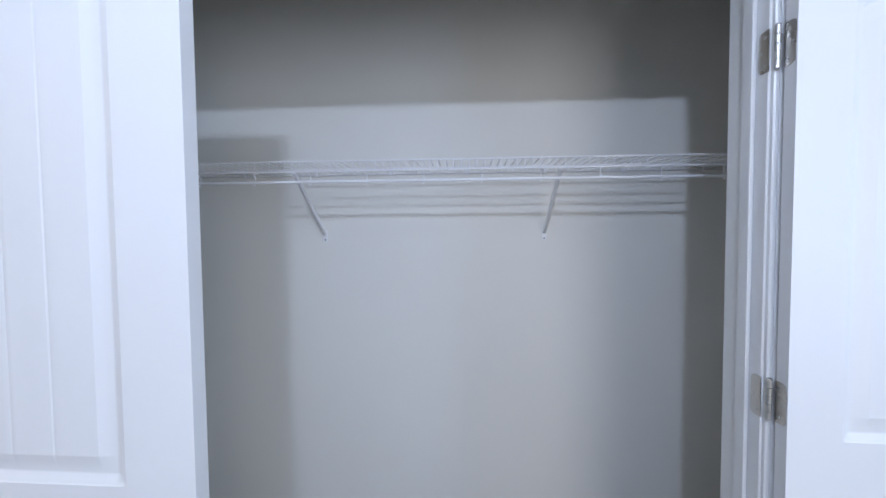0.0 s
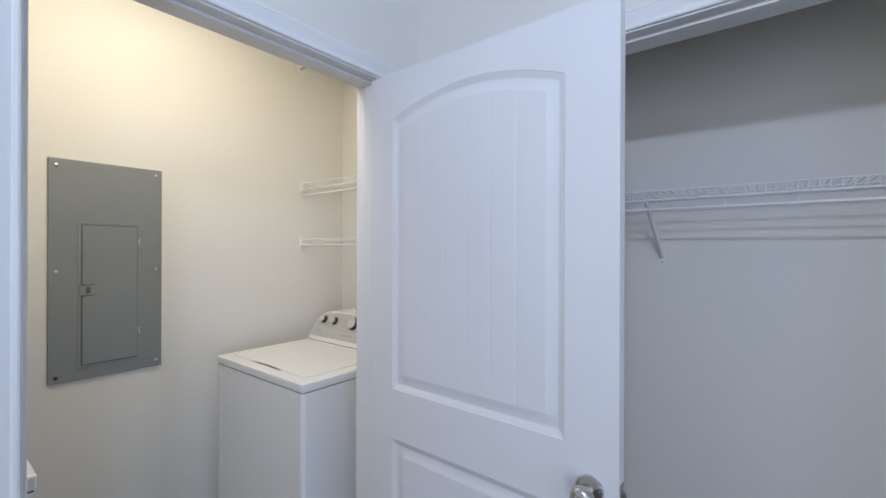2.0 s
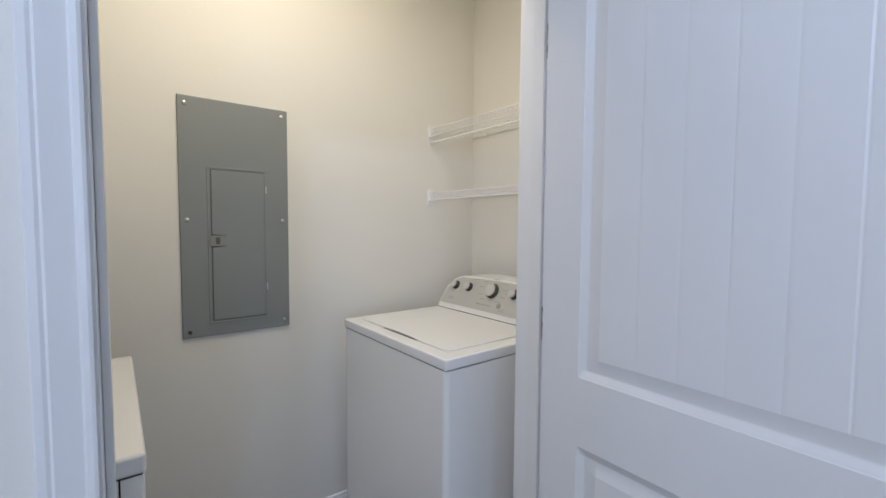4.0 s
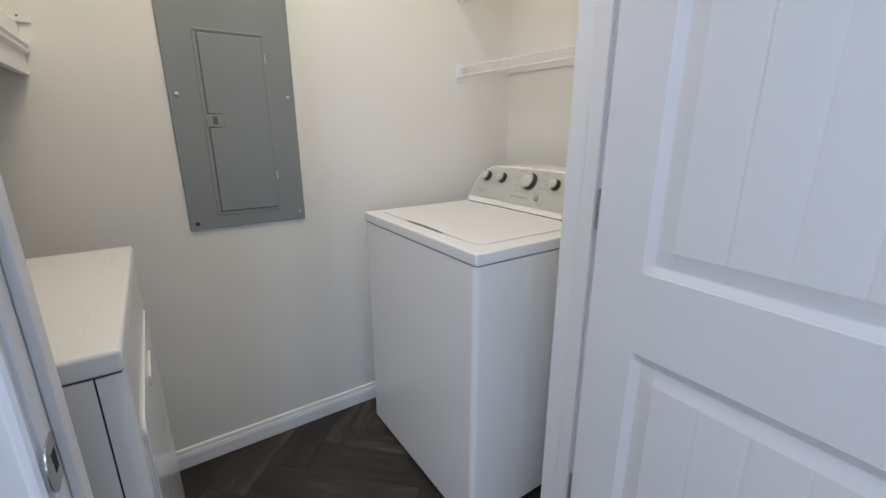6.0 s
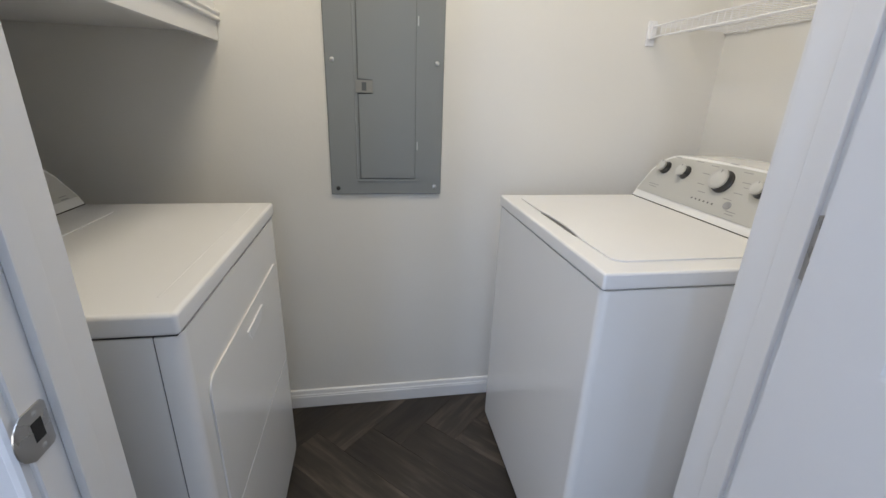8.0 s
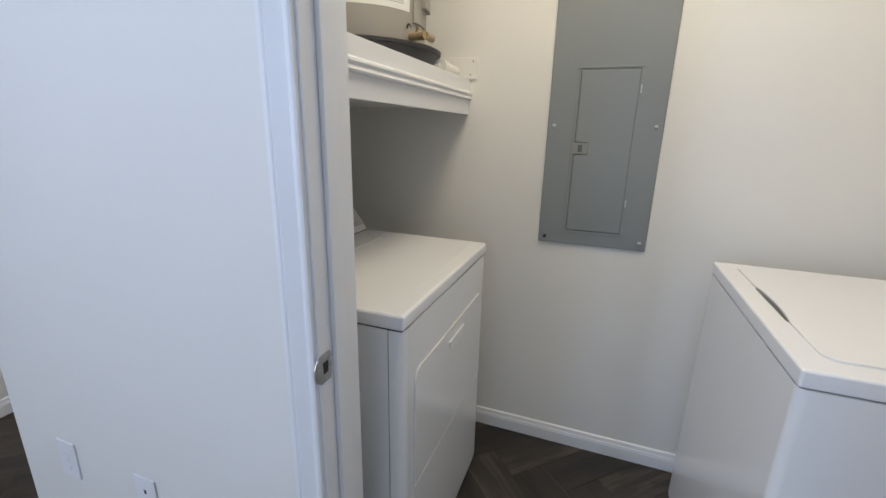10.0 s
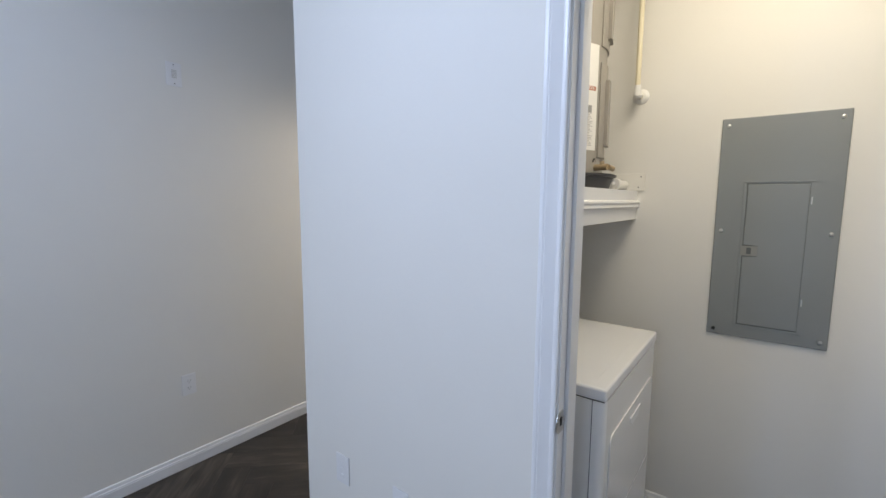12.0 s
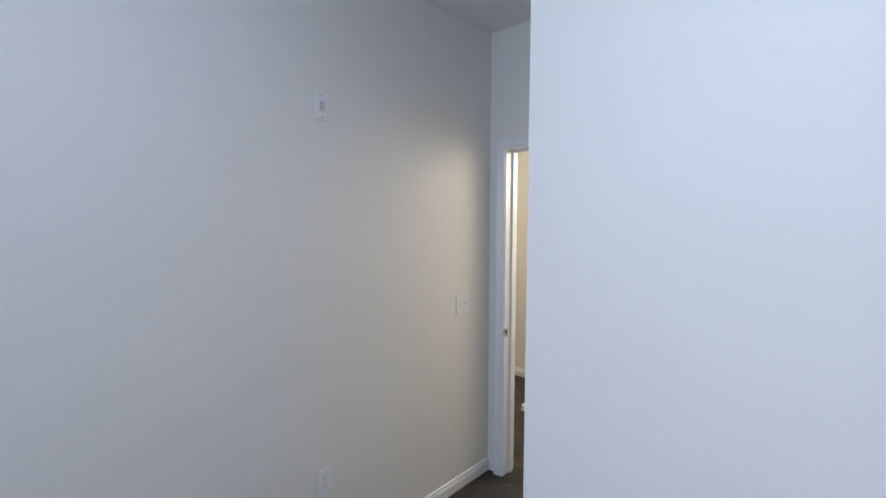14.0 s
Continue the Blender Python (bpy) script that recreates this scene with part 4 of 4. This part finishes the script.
# ---- wall plates ----
def wall_plate(name, label, m, kind, category="wall plate"):
    root = thing(name, label, category, m=m)
    hw = 0.058 if kind == "switch2" else 0.036
    bm = bmesh.new()
    box(bm, -hw, hw, 0, 0.0055, -0.058, 0.058, 0.003, 2)
    part("plate", bm, PLASTIC, root, smooth=40)
    if kind == "outlet":
        for z in (0.020, -0.020):
            bm = bmesh.new()
            pts = [(0.0165 * max(-0.85, min(0.85, math.cos(a))) / 0.85, z + 0.0145 * math.sin(a)) for a in [2 * math.pi * i / 24 for i in range(24)]]
            prism(bm, pts, "y", 0.0050, 0.0070)
            s = part("socket", bm, PLASTIC, root, smooth=30)
            bm = bmesh.new()
            box(bm, -0.0072, -0.0052, 0.0070, 0.0073, z - 0.001, z + 0.007)
            box(bm, 0.0052, 0.0070, 0.0070, 0.0073, z - 0.001, z + 0.006)
            lathe(bm, [(0.0022, 0), (0.0022, 0.0003)], Matrix.Translation((0, 0.0070, z - 0.007)) @ Matrix.Rotation(-math.pi / 2, 4, "X"), 10)
            part("slots", bm, MARK, s)
    elif kind == "coax":
        bm = bmesh.new()
        box(bm, -0.004, 0.004, 0.0055, 0.0059, 0.010, 0.022, 0.0001)
        part("opening", bm, DARK, root)
        bm = bmesh.new()
        mm = Matrix.Translation((0, 0.0055, -0.014)) @ Matrix.Rotation(-math.pi / 2, 4, "X")
        lathe(bm, [(0.0065, 0), (0.0065, 0.003), (0.0045, 0.0032), (0.0045, 0.013), (0, 0.013)], mm, 12)
        part("coax_socket", bm, SCREW, root, "threaded metal cable socket", smooth=30)
    elif kind in ("switch", "switch2"):
        for x in ((-0.023, 0.023) if kind == "switch2" else (0,)):
            bm = bmesh.new()
            box(bm, x - 0.005, x + 0.005, 0.0050, 0.0062, -0.012, 0.012, 0.0004)
            box(bm, x - 0.0035, x + 0.0035, 0.0060, 0.0150, -0.002, 0.007, 0.001)
            part("toggle", bm, PLASTIC, root, smooth=30)
    elif kind == "sensor":
        bm = bmesh.new()
        for i in range(6):
            box(bm, -0.012, 0.012, 0.0055, 0.0070, -0.018 + i * 0.007, -0.0145 + i * 0.007, 0.0003)
        part("grille", bm, CONSOLE, root)
        bm = bmesh.new()
        lathe(bm, [(0.003, 0), (0, 0.001)], Matrix.Translation((0, 0.0055, 0.046)) @ Matrix.Rotation(-math.pi / 2, 4, "X"), 8)
        lathe(bm, [(0.003, 0), (0, 0.001)], Matrix.Translation((0, 0.0055, -0.046)) @ Matrix.Rotation(-math.pi / 2, 4, "X"), 8)
        part("plate_screws", bm, MARK, root)
    elif kind == "blank":
        for z in (0.024, 0.0, -0.024):
            bm = bmesh.new()
            lathe(bm, [(0.008, 0), (0.0075, 0.0015), (0, 0.0017)], Matrix.Translation((0, 0.0055, z)) @ Matrix.Rotation(-math.pi / 2, 4, "X"), 14)
            part("jack", bm, PLASTIC, root, smooth=30)


def on_south(x, z):
    return lay((x, S_Y, z), (-1, 0, 0), (0, 1, 0))


def on_block(y, z):
    return lay((HALL_X, y, z), (0, 1, 0), (1, 0, 0))


wall_plate("outlet", "white duplex outlet low on the painted wall", on_south(-1.252, 0.467), "outlet", "outlet")
wall_plate("wall_sensor", "white plate with a small grille high on the wall", on_south(-1.277, 2.107), "sensor", "sensor")
wall_plate("light_switch", "white double toggle switch plate beside the doorway", on_south(-2.172, 1.132), "switch2", "light switch")
wall_plate("data_plate", "white data plate low on the wall by the laundry", on_block(-0.888, 0.45), "blank", "outlet")
wall_plate("coax_plate", "white cable plate with a metal socket low on the wall", on_block(-0.587, 0.440), "coax", "outlet")

stop = thing("floor_door_stop", "small white rubber door stop standing on the plank floor", "door stop", m=pose(-3.30, -2.42, 0))
bm = bmesh.new()
lathe(bm, [(0.026, 0), (0.026, 0.012), (0.020, 0.018), (0.012, 0.022)], n=20)
part("stop_base", bm, PLASTIC, stop, smooth=40)
bm = bmesh.new()
lathe(bm, [(0.012, 0.022), (0.022, 0.030), (0.024, 0.042), (0.016, 0.052), (0, 0.054)], n=20)
part("bumper", bm, PLASTIC, stop, smooth=40)

sp = thing("sprinkler_head", "white sidewall sprinkler head high on the laundry wall", "sprinkler", m=lay((W_X, 1.285, 2.53), (0, 1, 0), (1, 0, 0)))
bm = bmesh.new()
lathe(bm, [(0.030, 0), (0.028, 0.006), (0.014, 0.009), (0, 0.009)], Matrix.Rotation(-math.pi / 2, 4, "X"), 24)
part("escutcheon", bm, PVC, sp, smooth=40)
bm = bmesh.new()
rod(bm, (0, 0.008, 0), (0, 0.05, 0), 0.007, 12)
box(bm, -0.014, 0.014, 0.05, 0.053, -0.004, 0.014)
part("nozzle", bm, NICKEL, sp, smooth=40)


# ---- herringbone planks ----
def planks():
    w, n = 0.15, 4
    L = n * w
    s = math.sqrt(0.5)
    bm = bmesh.new()
    box(bm, 0.0004, L - 0.0004, 0.0004, w - 0.0004, -0.008, 0.0, 0.0009, 1)
    bmesh.ops.recalc_face_normals(bm, faces=bm.faces)
    me = bpy.data.meshes.new("plank")
    bm.to_mesh(me)
    bm.free()
    me.materials.append(PLANK)
    ox, oy = -2.18, 0.39
    spots = []
    for k in range(-60, 61):
        for r in range(-8, 9):
            for flip in (0, 1):
                u, v = (k * w, k * w + r * 2 * L) if not flip else (k * w, k * w + w + r * 2 * L)
                cu, cv = (u + L / 2, v + w / 2) if not flip else (u + w / 2, v + L / 2)
                # the chain's axis (1, 1) lies along world y
                X = lambda a, b: (ox + (a - b) * s, oy + (a + b) * s)
                c = X(cu, cv)
                if not (-4.0 < c[0] < 2.9 and -4.0 < c[1] < 1.62) or (c[0] > 0.9 and c[1] > 1.1):
                    continue
                p = X(u, v) if not flip else X(u + w, v)
                angle = 45 if not flip else 135
                spots.append((math.hypot(c[0] + 1.7, c[1] + 0.5), pose(p[0], p[1], 0, 0, 0, angle)))
    spots.sort(key=lambda q: q[0])
    for d, mm in spots[:290]:
        ob = new("plank", me)
        ob.matrix_basis = mm
        ob.parent = floor
    bm = bmesh.new()
    for d, mm in spots[290:]:
        box(bm, 0.0004, L - 0.0004, 0.0004, w - 0.0004, -0.008, 0.0)
        bm.verts.ensure_lookup_table()
        for vert in bm.verts[-8:]:
            vert.co = mm @ vert.co
    if spots[290:]:
        part("planks", bm, PLANK, floor, kind="stuff")


planks()
